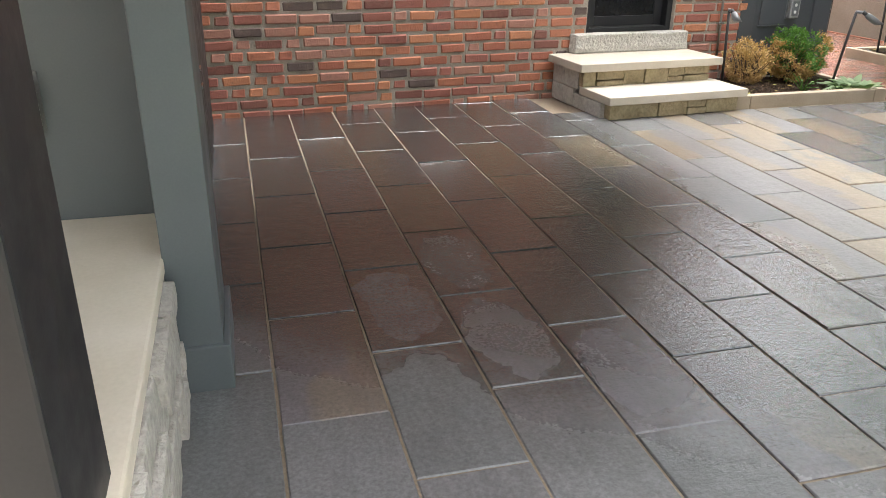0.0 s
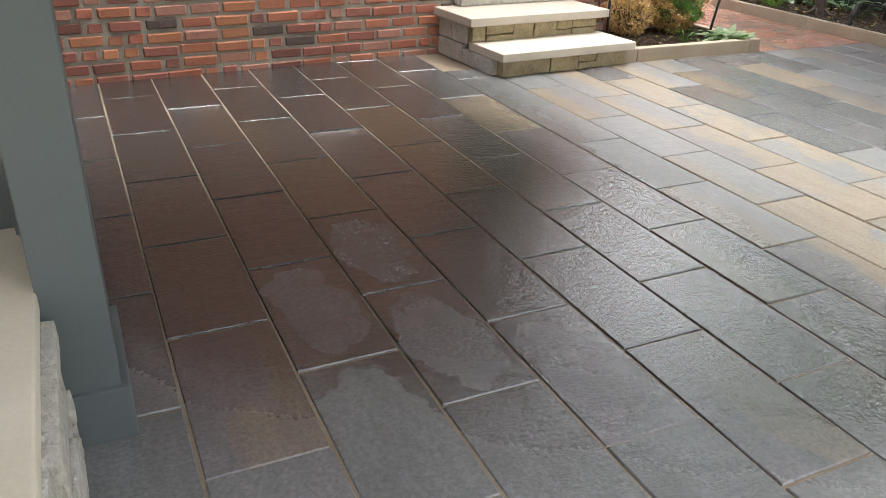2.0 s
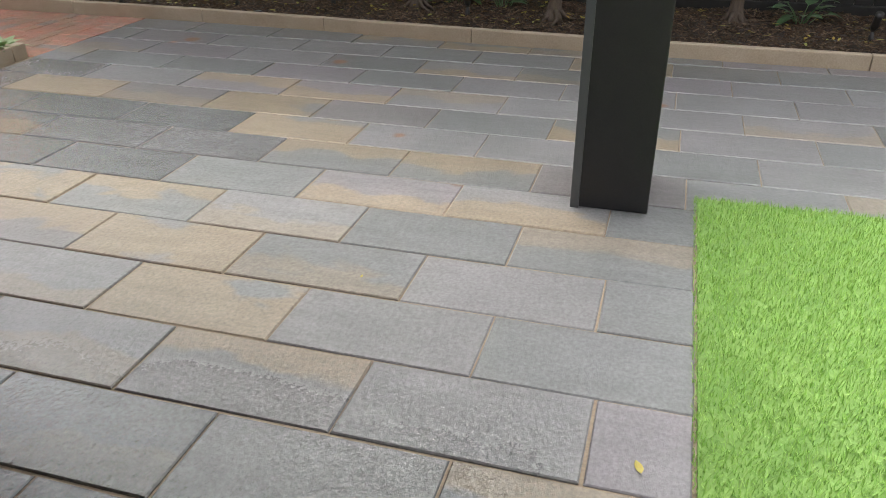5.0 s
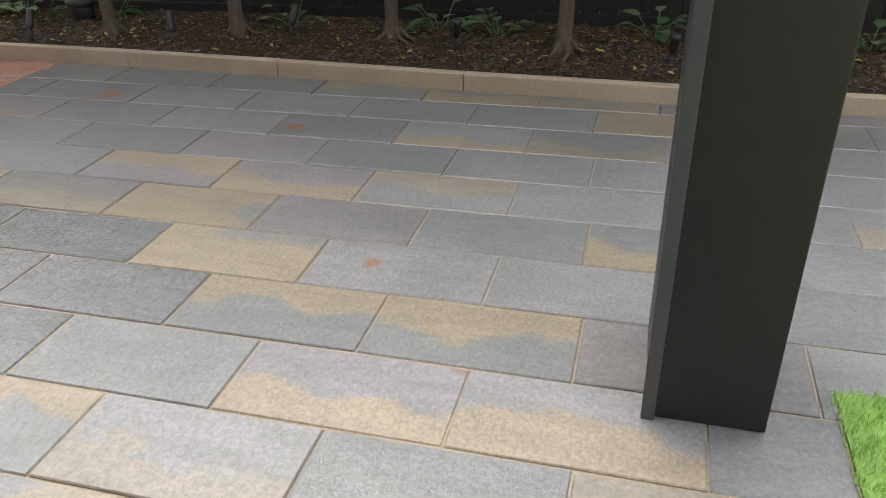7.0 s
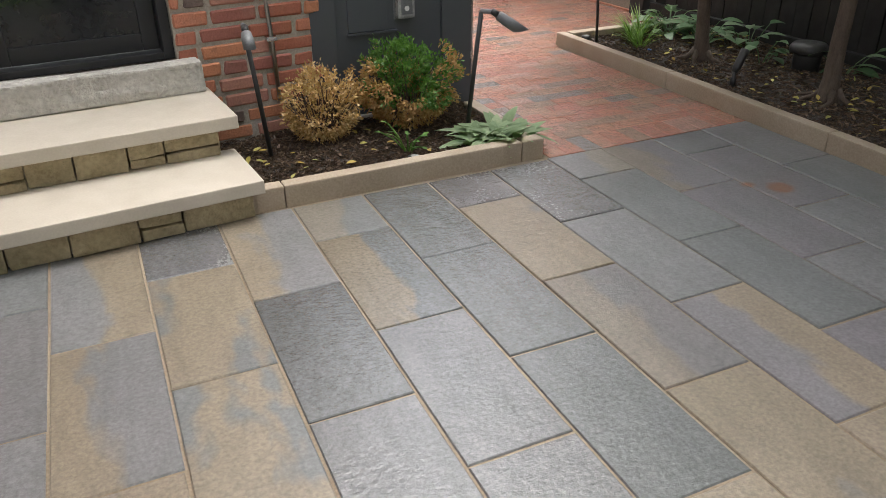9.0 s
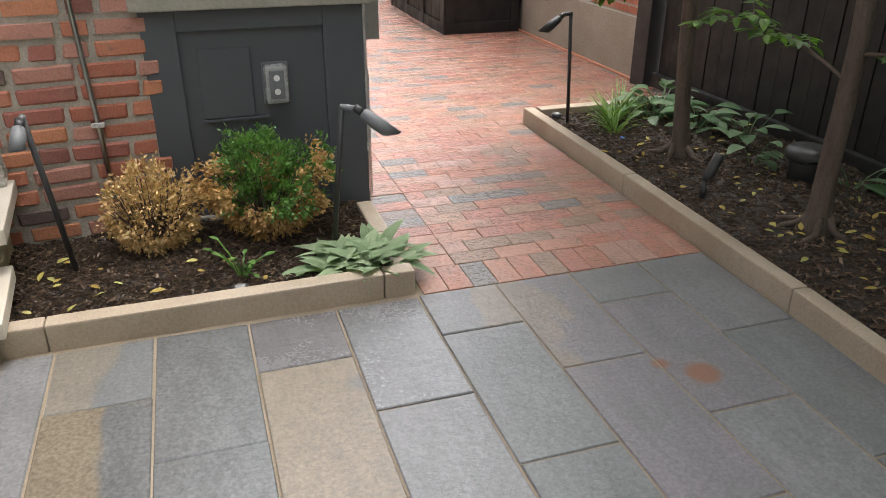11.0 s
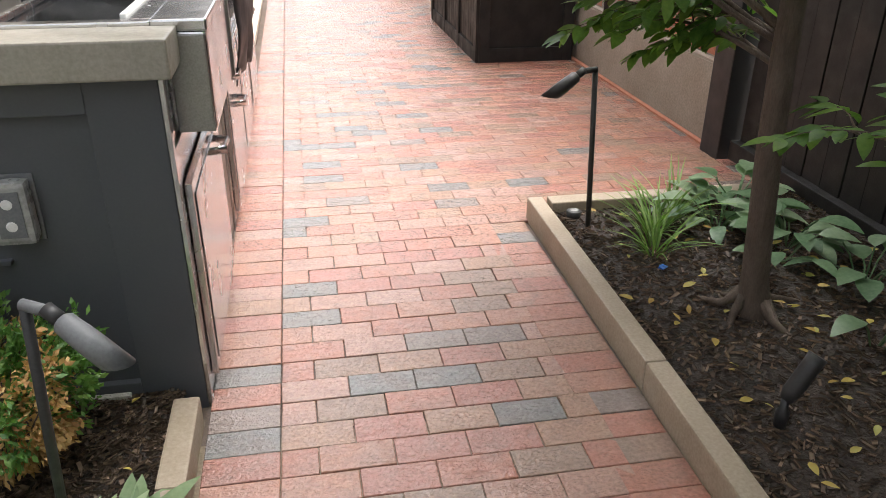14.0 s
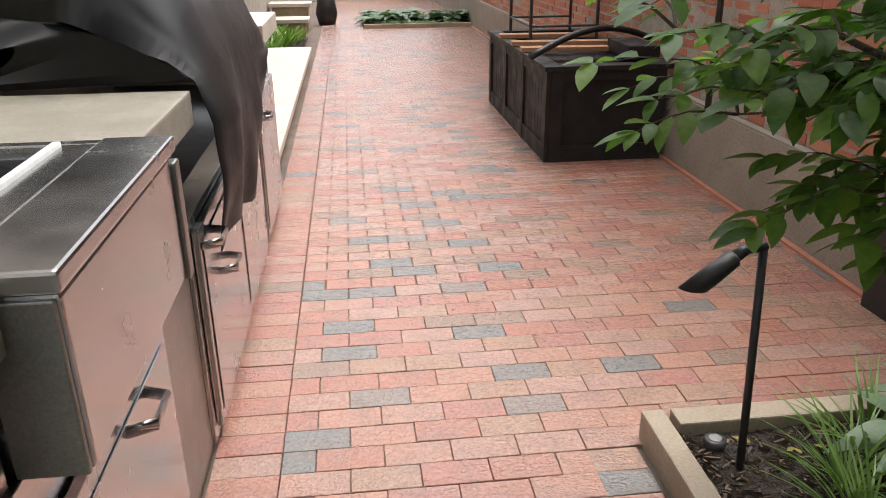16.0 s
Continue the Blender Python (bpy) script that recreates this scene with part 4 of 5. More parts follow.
T1 = (8.70, 7.63)
limbs1 = []
rj = random.Random(14)
for a, b, th in (((8.63, 7.62, 1.02), (7.98, 8.22, 1.30), 0.013), ((8.63, 7.62, 0.98), (8.10, 8.16, 1.14), 0.012), ((8.62, 7.63, 0.92), (8.32, 8.12, 0.98), 0.010), ((8.62, 7.62, 1.15), (8.05, 8.02, 1.42), 0.012),
                 ((8.63, 7.6, 1.2), (8.25, 7.35, 1.40), 0.010), ((8.63, 7.62, 1.1), (8.25, 8.25, 1.18), 0.010), ((8.63, 7.62, 1.25), (8.35, 8.2, 1.40), 0.010), ((8.62, 7.63, 1.0), (8.40, 8.12, 1.02), 0.009),
                 ((8.62, 7.62, 1.3), (8.0, 7.75, 1.58), 0.010), ((8.64, 7.65, 1.2), (8.5, 8.3, 1.3), 0.009), ((8.63, 7.62, 1.35), (8.3, 7.9, 1.3), 0.009), ((8.62, 7.55, 1.40), (8.08, 7.0, 1.42), 0.010)):
    a, b = rel(T1, a, b)
    limbs1.append((a, b, th, 1))
    if b[2] < 1.16:
        limbs1.append((a, (b[0] + rj.uniform(0, 0.22), b[1] + rj.uniform(-0.1, 0.16), b[2] + rj.uniform(-0.14, 0.16)), th * 0.8, 1))
tree(*T1, (-0.075, -0.02), 0.043, "slender grey-brown tree with surface roots and low leafy limbs", 2, limbs1, per=26, roots=7)
T2 = (8.70, 6.53)
limbs2 = []
for a, b, th in (((8.68, 6.52, 0.72), (8.42, 6.98, 0.92), 0.010), ((8.68, 6.52, 0.95), (8.22, 7.05, 1.0), 0.010), ((8.69, 6.5, 0.85), (8.5, 5.95, 0.80), 0.009)):
    a, b = rel(T2, a, b)
    limbs2.append((a, b, th, 0 if th < 0.0095 else 1))
tree(*T2, (-0.03, 0.0), 0.043, "slender dark tree standing in the mulch before the fence", 5, limbs2[:1] + limbs2[2:], per=70)
for i, (x, y) in enumerate(((8.86, 5.6), (8.92, 4.45), (8.72, 3.25), (8.95, 1.9), (8.85, 0.6))):
    tree(x, y, (0.02 * (-1) ** i, 0.01), 0.045, "slender dark tree standing in the mulch before the fence", 11 + i, [], per=74, roots=5)


# ---- shrubs and bed plants ----
def shrub(name, x, y, z, size, n, tones, label, seed, leaf, twiggy=40):
    """A rounded clipped shrub: stems from the foot and many small leaves in clumps over an uneven dome."""
    r = random.Random(seed)
    s = thing(name, label, "shrub", at=pose(x, y, z))
    st = bmesh.new()
    for _ in range(twiggy):
        d = rvec(r)
        d.z = abs(d.z)
        e = Vector((d.x * size[0], d.y * size[1], size[3] + d.z * size[2])) * r.uniform(0.7, 0.98)
        tube([(r.uniform(-0.03, 0.03), r.uniform(-0.03, 0.03), -0.02), tuple(e * 0.5 + rvec(r) * 0.02), tuple(e)], [0.006, 0.004, 0.0015], 5, st)
    part("stem", st, M_BARK, s)["kind"] = "stuff"
    leaves = {m.name: ([], [], m) for m, _ in tones}
    clumps = []
    for _ in range(420):
        d = rvec(r)
        if d.z < -0.85:
            d.z *= -1
        c = Vector((d.x * size[0], d.y * size[1], size[3] + d.z * size[2])) * r.uniform(0.45, 1.04)
        brown = noise.noise(c * 5.5 + Vector((seed, 0, 0))) + 0.25 * (-d.x) - 0.1 * d.z
        clumps.append((c, d, brown))
    for _ in range(n):
        c, d, brown = r.choice(clumps)
        p = c + rvec(r) * r.uniform(0, 0.04)
        k = 0 if len(tones) == 1 else (1 if brown + r.uniform(-0.12, 0.12) > tones[1][1] else 0)
        l = r.uniform(*leaf)
        vs, fs, _m = leaves[tones[k][0].name]
        add_leaf(vs, fs, p, (d + rvec(r) * 0.9), rvec(r), l, l * 0.55, 0.2, 0.1, 2)
    for vs, fs, m in leaves.values():
        o = raw_part("foliage", vs, fs, m, s)
        o["kind"] = "stuff"
    return s


shrub("boxwood", 6.36, 7.23, 0.04, (0.285, 0.24, 0.20, 0.28), 13000, [(L_BOX, 0), (L_BROWN, 0.0)], "clipped boxwood, half green and half browned", 31, (0.017, 0.029))
shrub("dead_shrub", 5.88, 7.22, 0.04, (0.20, 0.18, 0.165, 0.22), 8000, [(L_STRAW, 0)], "dead straw-coloured round shrub", 32, (0.012, 0.026), 130)


def rosette(name, x, y, z, n, lo, hi, wide, material, label, category, seed, rise=(0.2, 0.8), droop=(0.2, 0.6), spread=0.08, fold=0.25, stems=False):
    """Leaves that spring from one foot."""
    r = random.Random(seed)
    o = thing(name, label, category, at=pose(x, y, z))
    vs, fs = [], []
    bm = bmesh.new()
    for _ in range(n):
        a = r.uniform(0, 6.283)
        d = Vector((math.cos(a), math.sin(a), r.uniform(*rise)))
        p = Vector((math.cos(a), math.sin(a), 0)) * r.uniform(0, spread)
        l = r.uniform(lo, hi)
        if stems:
            e = p + d.normalized() * r.uniform(0.06, 0.2)
            tube([tuple(p), tuple((p + e) / 2 + Vector((0, 0, 0.02))), tuple(e)], 0.0035, 5, bm)
            p, d = e, Vector((d.x, d.y, d.z * 0.25))
        add_leaf(vs, fs, p, d, Vector((r.uniform(-0.2, 0.2), r.uniform(-0.2, 0.2), 1)), l, l * wide, fold, r.uniform(*droop), 6)
    if stems:
        part("stalk", bm, material, o)["kind"] = "stuff"
    else:
        bm.free()
    lv = raw_part("leaves", vs, fs, material, o)
    lv["kind"] = "stuff"
    return o


for i, (x, y, n) in enumerate(((6.66, 6.80, 34), (6.77, 6.78, 34), (6.55, 6.79, 26), (6.74, 6.90, 26), (6.62, 6.88, 20))):
    rosette("lambs_ear", x, y, 0.06, n + 6, 0.07, 0.15, 0.46, L_EAR, "silvery downy lamb's ear spilling over the kerb", "plant", 60 + i, (0.3, 1.8), (0.4, 1.0))
for i, (x, y, n) in enumerate(((8.62, 8.28, 60), (8.56, 8.10, 45), (8.78, 8.42, 45))):
    rosette("daylily", x, y, 0.05, n, 0.14, 0.30, 0.04, L_GRASSY, "clump of bright green arching strap leaves", "plant", 70 + i, (1.0, 3.2), (0.25, 0.8), 0.05, 0.1)
for i, (x, y, n) in enumerate(((8.95, 8.30, 20), (9.15, 8.1, 18), (9.1, 8.45, 18), (8.98, 7.95, 9), (9.0, 7.35, 6), (9.25, 7.75, 10), (9.25, 6.9, 8), (9.15, 5.3, 9), (9.2, 4.2, 14), (9.1, 3.75, 14), (9.2, 2.7, 12), (9.1, 1.4, 14), (9.2, 0.5, 12))):
    rosette("hosta", x, y, 0.05, n, 0.10, 0.17, 0.62, L_HOSTA, "hosta with broad grey-green leaves", "plant", 80 + i, (0.5, 1.8), (0.2, 0.5), 0.06, 0.2, True)
rosette("seedling", 6.20, 6.85, 0.05, 12, 0.03, 0.05, 0.6, L_BOX, "small green seedling in the mulch", "plant", 99, (0.5, 2), (0.1, 0.3), 0.02, 0.2, True)
chip = part("blue_scrap", roughen(box(-0.022, -0.012, 0, 0.022, 0.012, 0.006, 0.002), 0.004, 60, 1), plain("blue_plastic", (0.02, 0.10, 0.42), (0.04, 0.16, 0.5), 8, (0.3, 0.4)))
tagged(chip, "small torn blue plastic scrap on the mulch", "scrap").matrix_world = pose(8.52, 7.95, 0.075, 8, 5, 40)

# ---- the planter box ----
PX0, PX1, PY0, PY1, PZ = 8.66, 9.50, 11.83, 14.02, 0.66
pl = thing("planter_box", "large black panelled wooden planter box", "planter")
core = bmesh.new()
for a, b, c, d in ((PX0 + 0.02, PY0 + 0.02, PX0 + 0.05, PY1 - 0.02), (PX1 - 0.05, PY0 + 0.02, PX1 - 0.02, PY1 - 0.02), (PX0 + 0.05, PY0 + 0.02, PX1 - 0.05, PY0 + 0.05), (PX0 + 0.05, PY1 - 0.05, PX1 - 0.05, PY1 - 0.02)):
    box(a, b, 0.0, c, d, PZ - 0.03, 0, core)
part("body", core, M_FENCE, pl)
for i in range(21):
    y = PY0 + 0.1 + i * 0.0955
    part("board", box(PX0 + 0.008, y, 0.12, PX0 + 0.021, y + 0.091, PZ - 0.08, 0.003), M_FENCE, pl)
for z0, z1 in ((0.0, 0.115), (PZ - 0.10, PZ - 0.03)):
    part("rail", box(PX0 - 0.008, PY0, z0, PX0 + 0.018, PY1, z1, 0.004), M_FENCE, pl)
    part("rail", box(PX0 + 0.02, PY0 - 0.008, z0, PX1 - 0.02, PY0 + 0.018, z1, 0.004), M_FENCE, pl)
for y in (PY0 - 0.008, PY0 + 0.72, PY0 + 1.40, PY1 - 0.08):
    part("stile", box(PX0 - 0.012, y, 0.0, PX0 + 0.017, y + 0.088, PZ - 0.03, 0.004), M_FENCE, pl)
for x in (PX0 + 0.018, PX1 - 0.10):
    part("stile", box(x, PY0 - 0.012, 0.0, x + 0.09, PY0 + 0.017, PZ - 0.03, 0.004), M_FENCE, pl)
for a, b, c, d in ((PX0 - 0.03, PY0 - 0.03, PX0 + 0.09, PY1 + 0.03), (PX1 - 0.09, PY0 - 0.03, PX1 + 0.03, PY1 + 0.03), (PX0 + 0.092, PY0 - 0.03, PX1 - 0.092, PY0 + 0.09), (PX0 + 0.092, PY1 - 0.09, PX1 - 0.092, PY1 + 0.03)):
    part("cap", box(a, b, PZ - 0.029, c, d, PZ + 0.005, 0.006), M_FENCE, pl, "wet mitred cap rail")
part("soil", roughen(box(PX0 + 0.051, PY0 + 0.051, 0.3, PX1 - 0.051, PY1 - 0.051, PZ - 0.07), 0.02, 9, 5), M_SOIL, pl, "dark crumbly soil")
bar = part("bent_tube", tube([(8.56 + 1.15 * s, 11.95 + 0.55 * s, 0.71 + 0.15 * math.sin(math.pi * s)) for s in [i / 14 for i in range(15)]], 0.024, 12), M_COVER, smooth=True)
tagged(bar, "bent black plastic tube lying across the planter", "tube")
for y, ln in ((12.5, 0.9), (12.85, 0.85), (13.35, 0.85)):
    b = part("plank", box(0, 0, 0, ln, 0.11, 0.034, 0.004), M_PLANK)
    tagged(b, "short brown cedar plank across the planter", "plank", "planks on the planter").matrix_world = pose(8.62, y, PZ + 0.007, 0, 0, -4)
tr = thing("trellis", "dark metal trellis frame rising from the planter", "trellis")
for x, y in ((8.80, 13.0), (9.35, 13.0), (8.80, 13.8), (9.35, 13.8)):
    part("upright", tube([(x, y, 0.5), (x, y, 2.2)], 0.014, 8), M_LAMP, tr)
for z in (0.80, 1.6, 2.18):
    part("crossbar", tube([(8.80, 13.0, z), (9.35, 13.0, z)], 0.010, 8), M_LAMP, tr)
    part("crossbar", tube([(8.80, 13.8, z), (9.35, 13.8, z)], 0.010, 8), M_LAMP, tr)
    part("crossbar", tube([(8.80, 13.0, z), (8.80, 13.8, z)], 0.010, 8), M_LAMP, tr)
blk = thing("grey_block", "grey timber block at the planter's corner", "block")
part("block", box(9.28, 12.0, PZ + 0.007, 9.5, 12.5, PZ + 0.10, 0.006), M_FENCE, blk)
for x in (9.53, 9.58):
    pp = part("wall_pipe", tube([(x - 0.02, 11.2, 0.4), (x - 0.02, 11.2, 3.5)], 0.02, 10), M_LAMP, smooth=True)
    tagged(pp, "dark vertical pipe on the east wall", "pipe")
    break

# ---- far things along the path ----
lg = thing("path_ledge", "pale limestone ledge slabs beside the path", "ledge")
part("footing", roughen(box(6.02, 11.42, -0.02, 6.80, 17.2, 0.09), 0.004, 8), M_FIELD, lg)
for i in range(6):
    part("slab", box(6.0, 11.42 + i * 0.97, 0.091, 6.84, 11.42 + (i + 1) * 0.97 - 0.006, 0.15, 0.006), M_LIME, lg, "pale limestone slab")
pil = thing("end_pier", "grey stone end pier of the outdoor kitchen", "pier")
part("pier", box(6.0, Y1 - 0.06, -0.02, X - 0.02, Y1 + 0.015, TOP0 - 0.002, 0.004), M_LIME, pil)
for y0, z in ((19.4, 0.30), (20.6, 0.45)):
    st = thing("garden_step", "pale limestone step on a stone footing", "step", "far garden steps")
    part("slab", box(6.0, y0, z - 0.06, 6.72, y0 + 0.55, z, 0.008), M_LIME, st)
    part("footing", roughen(box(6.05, y0 + 0.05, -0.02, 6.66, y0 + 0.5, z - 0.062, 0.01), 0.01, 9, 2), M_FIELD, st)
bed("bed_far_west", 6.0, 17.2, 6.7, 19.35, 0.02, "small far bed beside the ledge", 6, 300)
for i, (x, y) in enumerate(((6.25, 17.7), (6.4, 18.4), (6.2, 19.0), (6.45, 18.9))):
    rosette("far_plant", x, y, 0.02, 90, 0.12, 0.34, 0.14, L_GRASSY, "loose yellow-green flowering plant", "plant", 120 + i, (0.6, 3.5), (0.1, 0.5), 0.16, 0.2)
bed("bed_far", 7.65, 20.8, 9.54, 22.6, 0.03, "far mulch bed across the path", 7, 500)
kerb("far_kerb", [(7.6, 20.72), (9.54, 20.72)], 0.07, 0.07, "low kerb of the far bed")
for i, (x, y, s) in enumerate(((7.9, 21.2, 1.0), (8.3, 21.35, 1.1), (8.0, 21.7, 1.1), (8.75, 21.5, 0.9), (9.2, 21.2, 0.9), (9.25, 21.6, 1.0))):
    rosette("hosta", x, y, 0.03, 40, 0.18 * s, 0.34 * s, 0.7, L_HOSTA, "large blue-green hosta in the far bed", "plant", 130 + i, (0.4, 1.9), (0.2, 0.5), 0.1, 0.2, True)
for i, x in enumerate((8.05, 8.4, 8.75)):
    rosette("far_edging_plant", x, 20.9, 0.03, 110, 0.06, 0.12, 0.5, L_EAR, "low pale green edging plant", "plant", 140 + i, (0.2, 1.5), (0.1, 0.4), 0.16)
bag = part("black_bag", roughen(lathe([(0.16, 0.0), (0.19, 0.2), (0.15, 0.5), (0.06, 0.62)], 18), 0.03, 6), M_COVER, smooth=True)
tagged(bag, "black covered pot beside the far steps", "pot").matrix_world = pose(6.95, 21.6, 0)
structure("gutter_strip", box(9.50, 9.5, -0.01, 9.535, 20.7, 0.012, 0.003), M_TERRA, "terracotta drain edging along the east wall", "edging")

# ---- pieces of the walls and floors ----
def piece_mesh(name, sx, sy, sz, material, bevel=0.004, wobble=0.0, seed=0, zsink=0.0):
    """A block whose upper edges are worn off; 20 to 44 triangles."""
    bm = bmesh.new()
    h, b = sz, bevel
    lo = [(-sx / 2, -sy / 2), (sx / 2, -sy / 2), (sx / 2, sy / 2), (-sx / 2, sy / 2)]
    hi = [(-sx / 2 + b, -sy / 2 + b), (sx / 2 - b, -sy / 2 + b), (sx / 2 - b, sy / 2 - b), (-sx / 2 + b, sy / 2 - b)]
    r = random.Random(seed)
    j = lambda: r.uniform(-wobble, wobble)
    rings = []
    off = [(j(), j()) for _ in range(4)]
    for pts, z in ((lo, 0.0), (lo, h - b), (hi, h)):
        rings.append([bm.verts.new((x + o[0], y + o[1], z)) for (x, y), o in zip(pts, off)])
    for a, c in zip(rings, rings[1:]):
        for i in range(4):
            bm.faces.new((a[i], a[(i + 1) % 4], c[(i + 1) % 4], c[i]))
    bm.faces.new(rings[-1])
    me = mesh_of(bm, name)
    me.materials.append(material)
    return me


rp = random.Random(77)
# bluestone: strips along y, joints staggered by half a slab
STRIP, FIRST = 0.3262, 1.950
meshes = {}


# ochre slabs by strip and place in the strip: w west half, e east half, a all over, p pinkish all over
OCHRE = {1: "2a", 3: "2a3a", 5: "-2e3a", 6: "0e", 7: "0a3w", 8: "1a2e3w4e", 9: "1e2a3a", 10: "-1w0w4w", 11: "0e-1e3w", 12: "1a", 13: "1a3a-2w", 14: "1w2e", 16: "0w", 17: "-2a", 18: "0w1e"}
FILM = {(10, 2): 1.0, (10, 3): 0.75, (11, 2): 0.55, (12, 2): 0.55, (11, 3): 0.5, (9, 4): 0.45, (12, 3): 0.5, (12, 4): 0.5, (11, 1): 0.5, (13, 4): 0.45, (14, 4): 0.45}
DRIED = {(0, 0), (0, 1), (1, 0), (1, 1), (2, 0)}


def slab_tint(k, n):
    text = OCHRE.get(k, "")
    for side, value in (("w", 0.0), ("e", 1.0), ("a", 0.5)):
        at = text.find(str(n) + side)
        if at >= 0 and (n < 0 or at == 0 or text[at - 1] != "-"):
            return (0.95, value)
    return (0.0, 0.5) if rp.random() > 0.12 else (0.6, rp.choice((0.0, 1.0)))


def slab(x0, x1, y0, y1, k, n):
    w, l = round(x1 - x0 - 0.008, 3), round(y1 - y0 - 0.008, 2)
    if w < 0.03 or l < 0.03:
        return
    key = (w, l)
    if key not in meshes:
        meshes[key] = piece_mesh("slab", w, l, 0.05, M_SLAB, 0.004, 0.0015, len(meshes))
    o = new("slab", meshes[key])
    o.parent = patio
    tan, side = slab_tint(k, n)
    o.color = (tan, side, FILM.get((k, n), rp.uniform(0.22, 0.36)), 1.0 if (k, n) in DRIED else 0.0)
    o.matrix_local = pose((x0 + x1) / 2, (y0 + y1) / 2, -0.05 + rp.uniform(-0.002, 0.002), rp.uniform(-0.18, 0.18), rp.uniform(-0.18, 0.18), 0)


def house_line(x):
    return 7.08 + 0.085 * (x - 1.2) - 0.004


for k in range(-3, 19):
    xa, xb = FIRST + STRIP * k, FIRST + STRIP * (k + 1)
    y0 = (2.965 if k % 2 == 0 else 3.30) + 0.018 * k
    joints = [(n, y0 + 0.646 * n + (0.0085 * n * n if n > 0 else 0)) for n in range(-9, 8)]
    stop = house_line(xb) if xa < 5.1 else (6.585 if xa < 6.7 else 6.597)
    if 4.05 < (xa + xb) / 2 < 5.4:
        stop = min(stop, 6.75)
    for (n, a), (_, b) in zip(joints, joints[1:]):
        a, b = max(a, -2.4), min(b, stop)
        if b - a < 0.04:
            continue
        if stop - b < 0.05:
            b = stop
        if 2.4 < (xa + xb) / 2 < 5.65:  # cut for the turf
            cut = 2.165
            if b <= cut:
                continue
            a = max(a, cut)
        slab(xa, xb, a, b, k, n)

# clay pavers of the path
PL, PW = 0.2075, 0.1070
pv = piece_mesh("paver", PL - 0.003, PW - 0.003, 0.05, M_PAVER, 0.0018, 0.001, 3)
pv_half = piece_mesh("paver", PL / 2 - 0.003, PW - 0.003, 0.05, M_PAVER, 0.0018, 0.001, 4)
far_v, far_f = [], []


def paver(x, y, length, upright=False):
    """A paver as an object of its own near the patio, joined into one mesh further on."""
    z = -0.05 + rp.uniform(-0.0015, 0.0015)
    if y < 9.75:
        o = new("clay_paver", pv if length > 0.15 else pv_half)
        o.parent = path_floor
        o.matrix_local = pose(x, y, z, rp.uniform(-0.3, 0.3), rp.uniform(-0.3, 0.3), (90 if upright else 0) + rp.uniform(-0.4, 0.4))
        return
    hx, hy, i = (length - 0.0035) / 2, (PW - 0.0035) / 2, len(far_v)
    a, b = rp.uniform(-0.0012, 0.0012), rp.uniform(-0.0012, 0.0012)
    for zz, g in ((-0.02, 0.0), (-0.003, 0.0), (0.0, 0.003)):
        far_v.extend([(x - hx + g, y - hy + g, zz + a), (x + hx - g, y - hy + g, zz + b), (x + hx - g, y + hy - g, zz + b), (x - hx + g, y + hy - g, zz + a)])
    far_f.extend([(i + 8, i + 9, i + 10, i + 11)] + [(i + l + s, i + l + (s + 1) % 4, i + l + 4 + (s + 1) % 4, i + l + 4 + s) for l in (0, 4) for s in range(4)])


x = 6.87 + PW / 2
while x < 8.14:
    paver(x, 6.60 + PL / 2, PL, True)
    x += PW
row, y = 0, 6.60 + PL + PW / 2
while y < 27.5:
    x0, x1 = 6.865, (8.165 if y < 8.62 else 9.50)
    if 20.75 < y < 22.7:
        x1 = 7.6
    paver(x0 + PL / 2, y, PL)
    start, end = x0 + PL, x1
    if y < 8.62:
        paver(x1 - PL / 2, y, PL)
        end = x1 - PL - 0.002
    x = start
    if row % 2:
        paver(x + PL / 4, y, PL / 2)
        x += PL / 2
    while x < end - 0.04:
        l = PL if end - x > PL * 0.75 else PL / 2
        paver(x + l / 2, y, l)
        x += l
    row += 1
    y += PW
o = raw_part("pavers_far", far_v, far_f, M_PAVER_FAR, path_floor, smooth=False)
o["kind"] = "stuff"


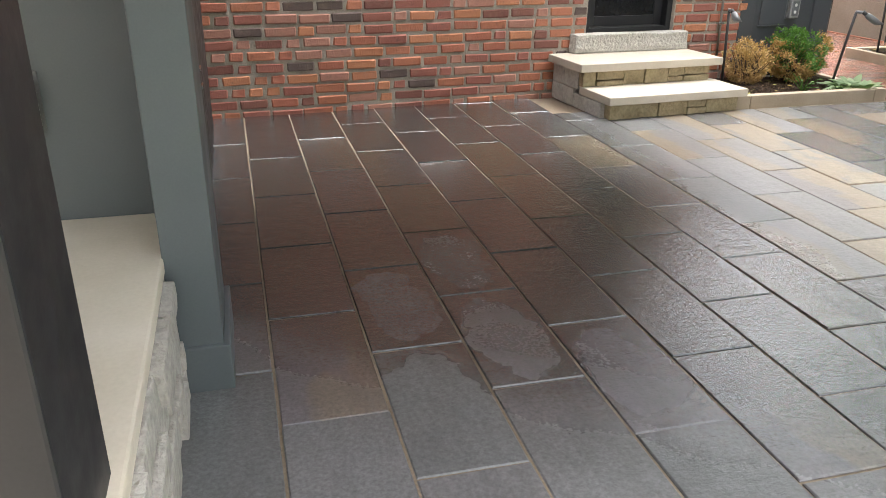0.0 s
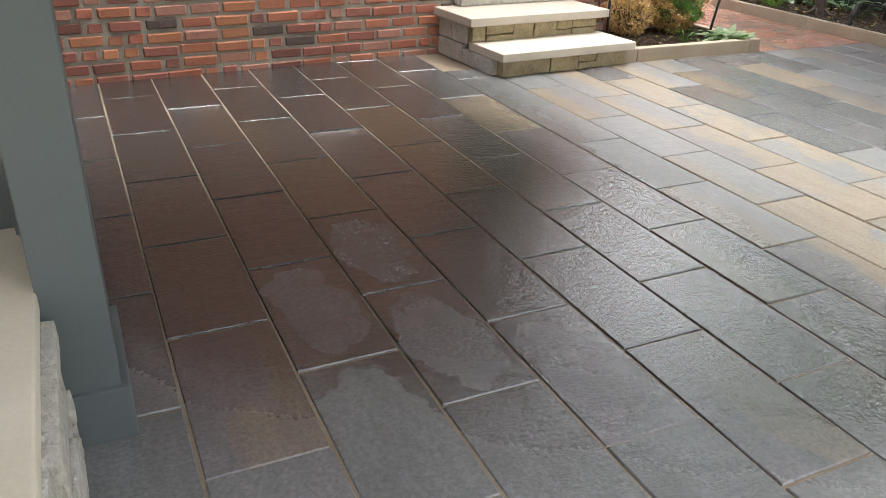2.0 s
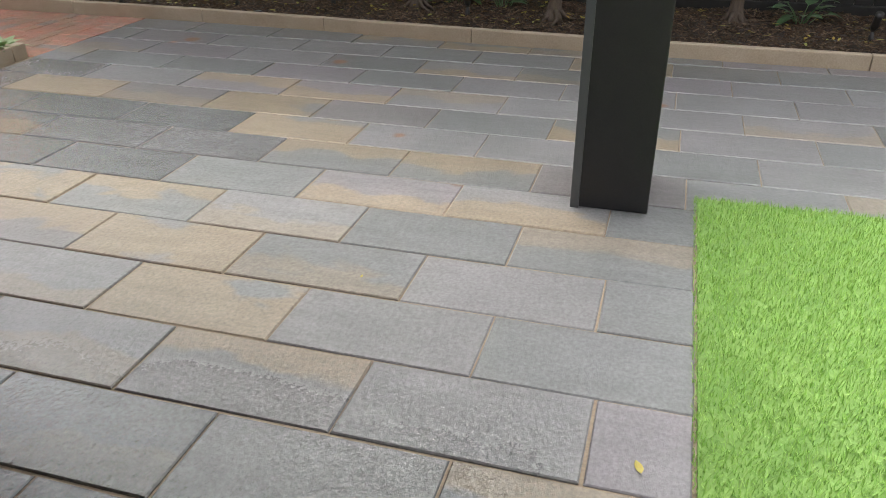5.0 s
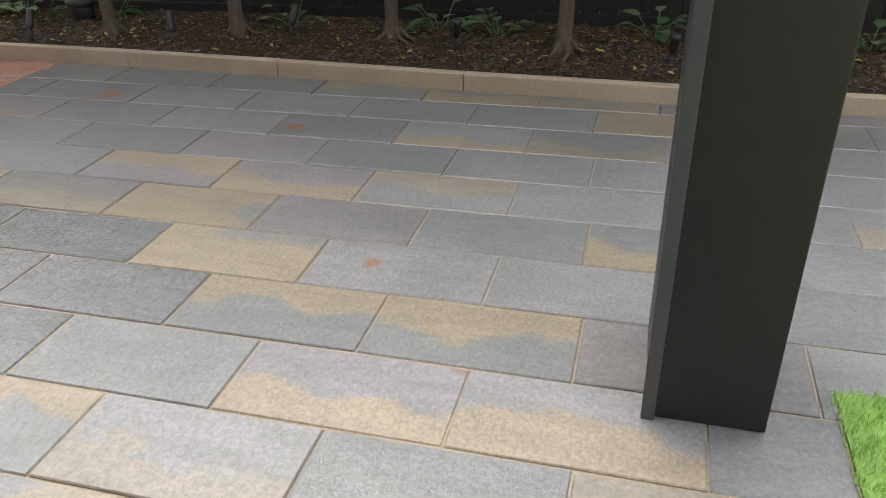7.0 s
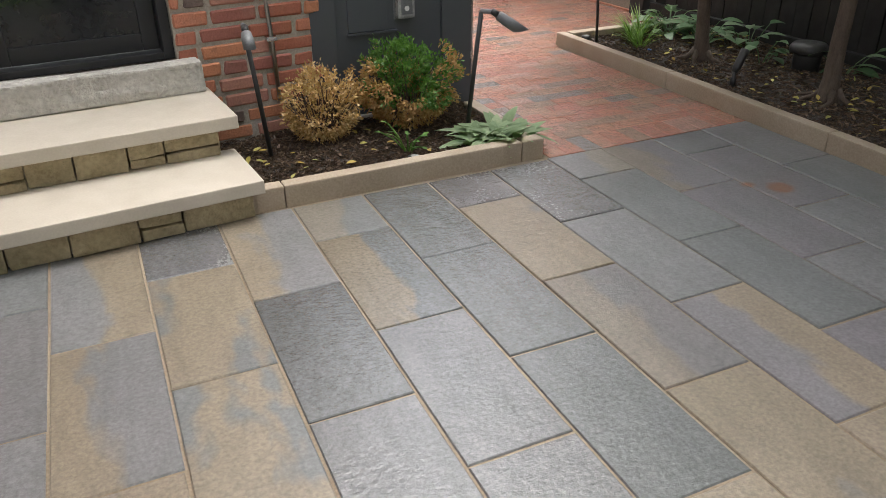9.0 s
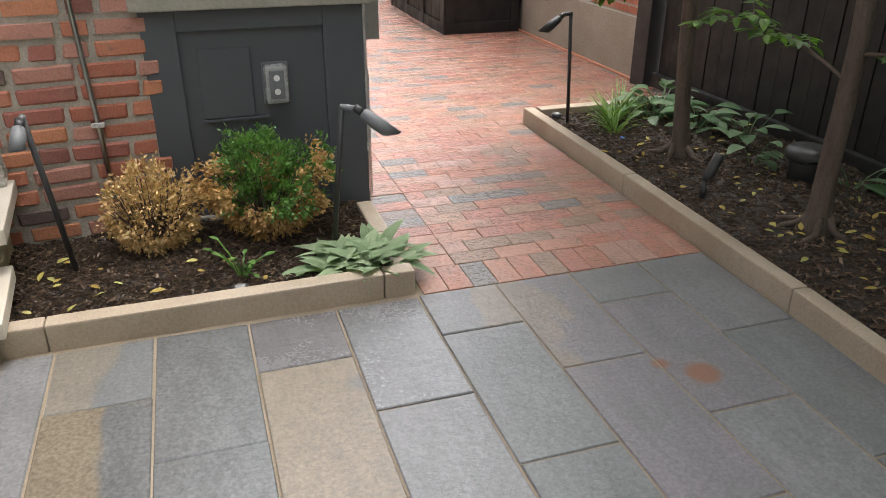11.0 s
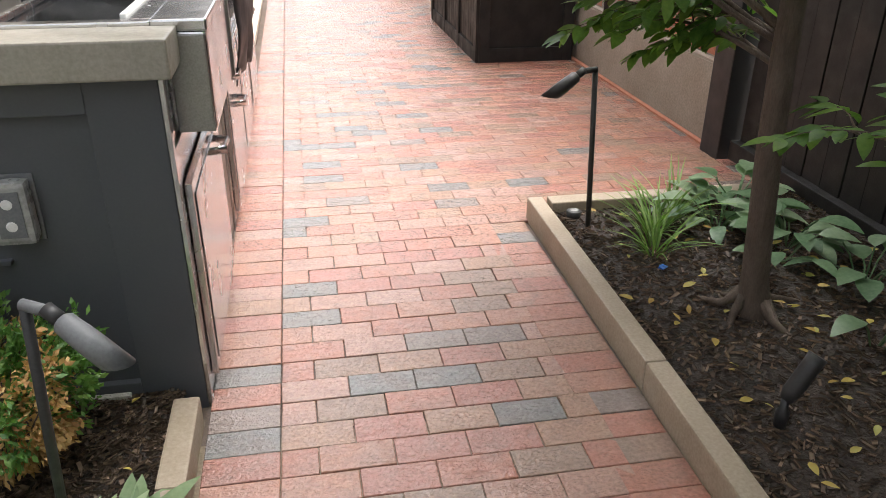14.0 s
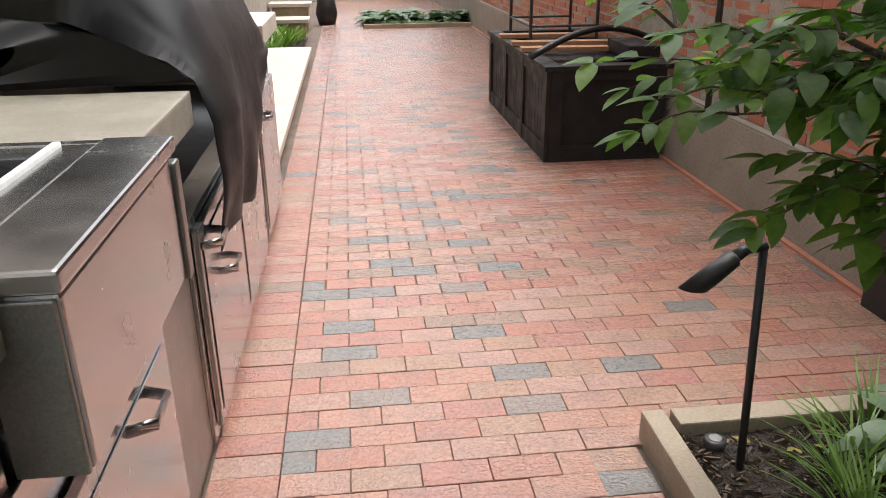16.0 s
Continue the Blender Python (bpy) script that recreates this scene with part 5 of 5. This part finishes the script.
def courses(parent, x0, x1, z0, z1, near, mat, mat_far, holes=(), BL=0.205, BH=0.066, jx=0.012, jz=0.013, seed=1, header=0.0):
    """Brickwork in a wall whose face is y = 0 of the parent: single bricks up to 'near', the rest joined."""
    r = random.Random(seed)
    kinds = [mesh_of(roughen(box(-0.5, 0, -0.5, 0.5, 0.05, 0.5), 0.0, 1), "brick") for _ in range(1)]
    for me in kinds:
        bpy.data.meshes.remove(me)
    kinds = {}
    vs, fs = [], []
    z, row = z0, 0
    while z < z1:
        x = x0 - (BL / 2 if row % 2 else 0) - r.uniform(0, 0.03)
        while x < x1:
            w = BL if r.random() > header else BL / 2
            w *= r.uniform(0.94, 1.05)
            a, b = max(x, x0), min(x + w, x1)
            x += w + jx
            for ha, hb, hz0, hz1 in holes:
                if z + BH > hz0 and z < hz1 and b > ha and a < hb:
                    if a < ha:
                        b = ha
                    elif b > hb:
                        a = hb
                    else:
                        b = a
            if b - a < 0.03:
                continue
            zj, proud = r.uniform(-0.004, 0.004), r.uniform(-0.006, 0.005)
            if near(x, z):
                key = round((b - a) / 0.02)
                if key not in kinds:
                    bm = box(-key * 0.01, 0, 0, key * 0.01, 0.05, BH, 0)
                    bmesh.ops.bevel(bm, geom=bm.edges[:], offset=0.008, segments=1, affect="EDGES")
                    for v in bm.verts:
                        v.co += noise.noise_vector(v.co * 31 + Vector((key, 0, 0))) * 0.008
                    kinds[key] = mesh_of(bm, "brick")
                    kinds[key].materials.append(mat)
                o = new("brick", kinds[key])
                o.parent = parent
                o.matrix_local = pose((a + b) / 2, proud, z + zj, r.uniform(-1, 1), r.uniform(-1.2, 1.2), r.uniform(-0.8, 0.8))
            else:
                i, g = len(vs), 0.005
                vs += [(a, 0.03, z), (b, 0.03, z), (b, 0.03, z + BH), (a, 0.03, z + BH), (a + g, proud, z + g), (b - g, proud, z + g), (b - g, proud, z + BH - g), (a + g, proud, z + BH - g)]
                fs += [(i + 4, i + 5, i + 6, i + 7), (i, i + 1, i + 5, i + 4), (i + 1, i + 2, i + 6, i + 5), (i + 2, i + 3, i + 7, i + 6), (i + 3, i, i + 4, i + 7)]
        z += BH + jz
        row += 1
    o = raw_part("bricks_upper", vs, fs, mat_far, parent, smooth=False)
    o["kind"] = "stuff"


courses(wall, -1.0, 4.80, -0.03, 6.15, lambda x, z: z < 0.9 and x > -0.1, M_BRICK, M_BRICK_UP, [(DOOR0 - 0.005, DOOR1 + 0.005, SILL - 0.03, 2.55)], BL=0.212, BH=0.064, jx=0.02, jz=0.021, seed=8, header=0.3)
east_face = thing("east_brickwork", "orange-red running brickwork of the east wall", "wall", kind="structure", at=pose(9.60, 27.5, 0, 0, 0, -90))
courses(east_face, 0, 18.0, 0.48, 3.55, lambda x, z: z < 1.45 and 14.3 < x < 17.2, M_BRICK2, M_BRICK2_UP, BL=0.205, BH=0.062, jx=0.010, jz=0.011, seed=9)
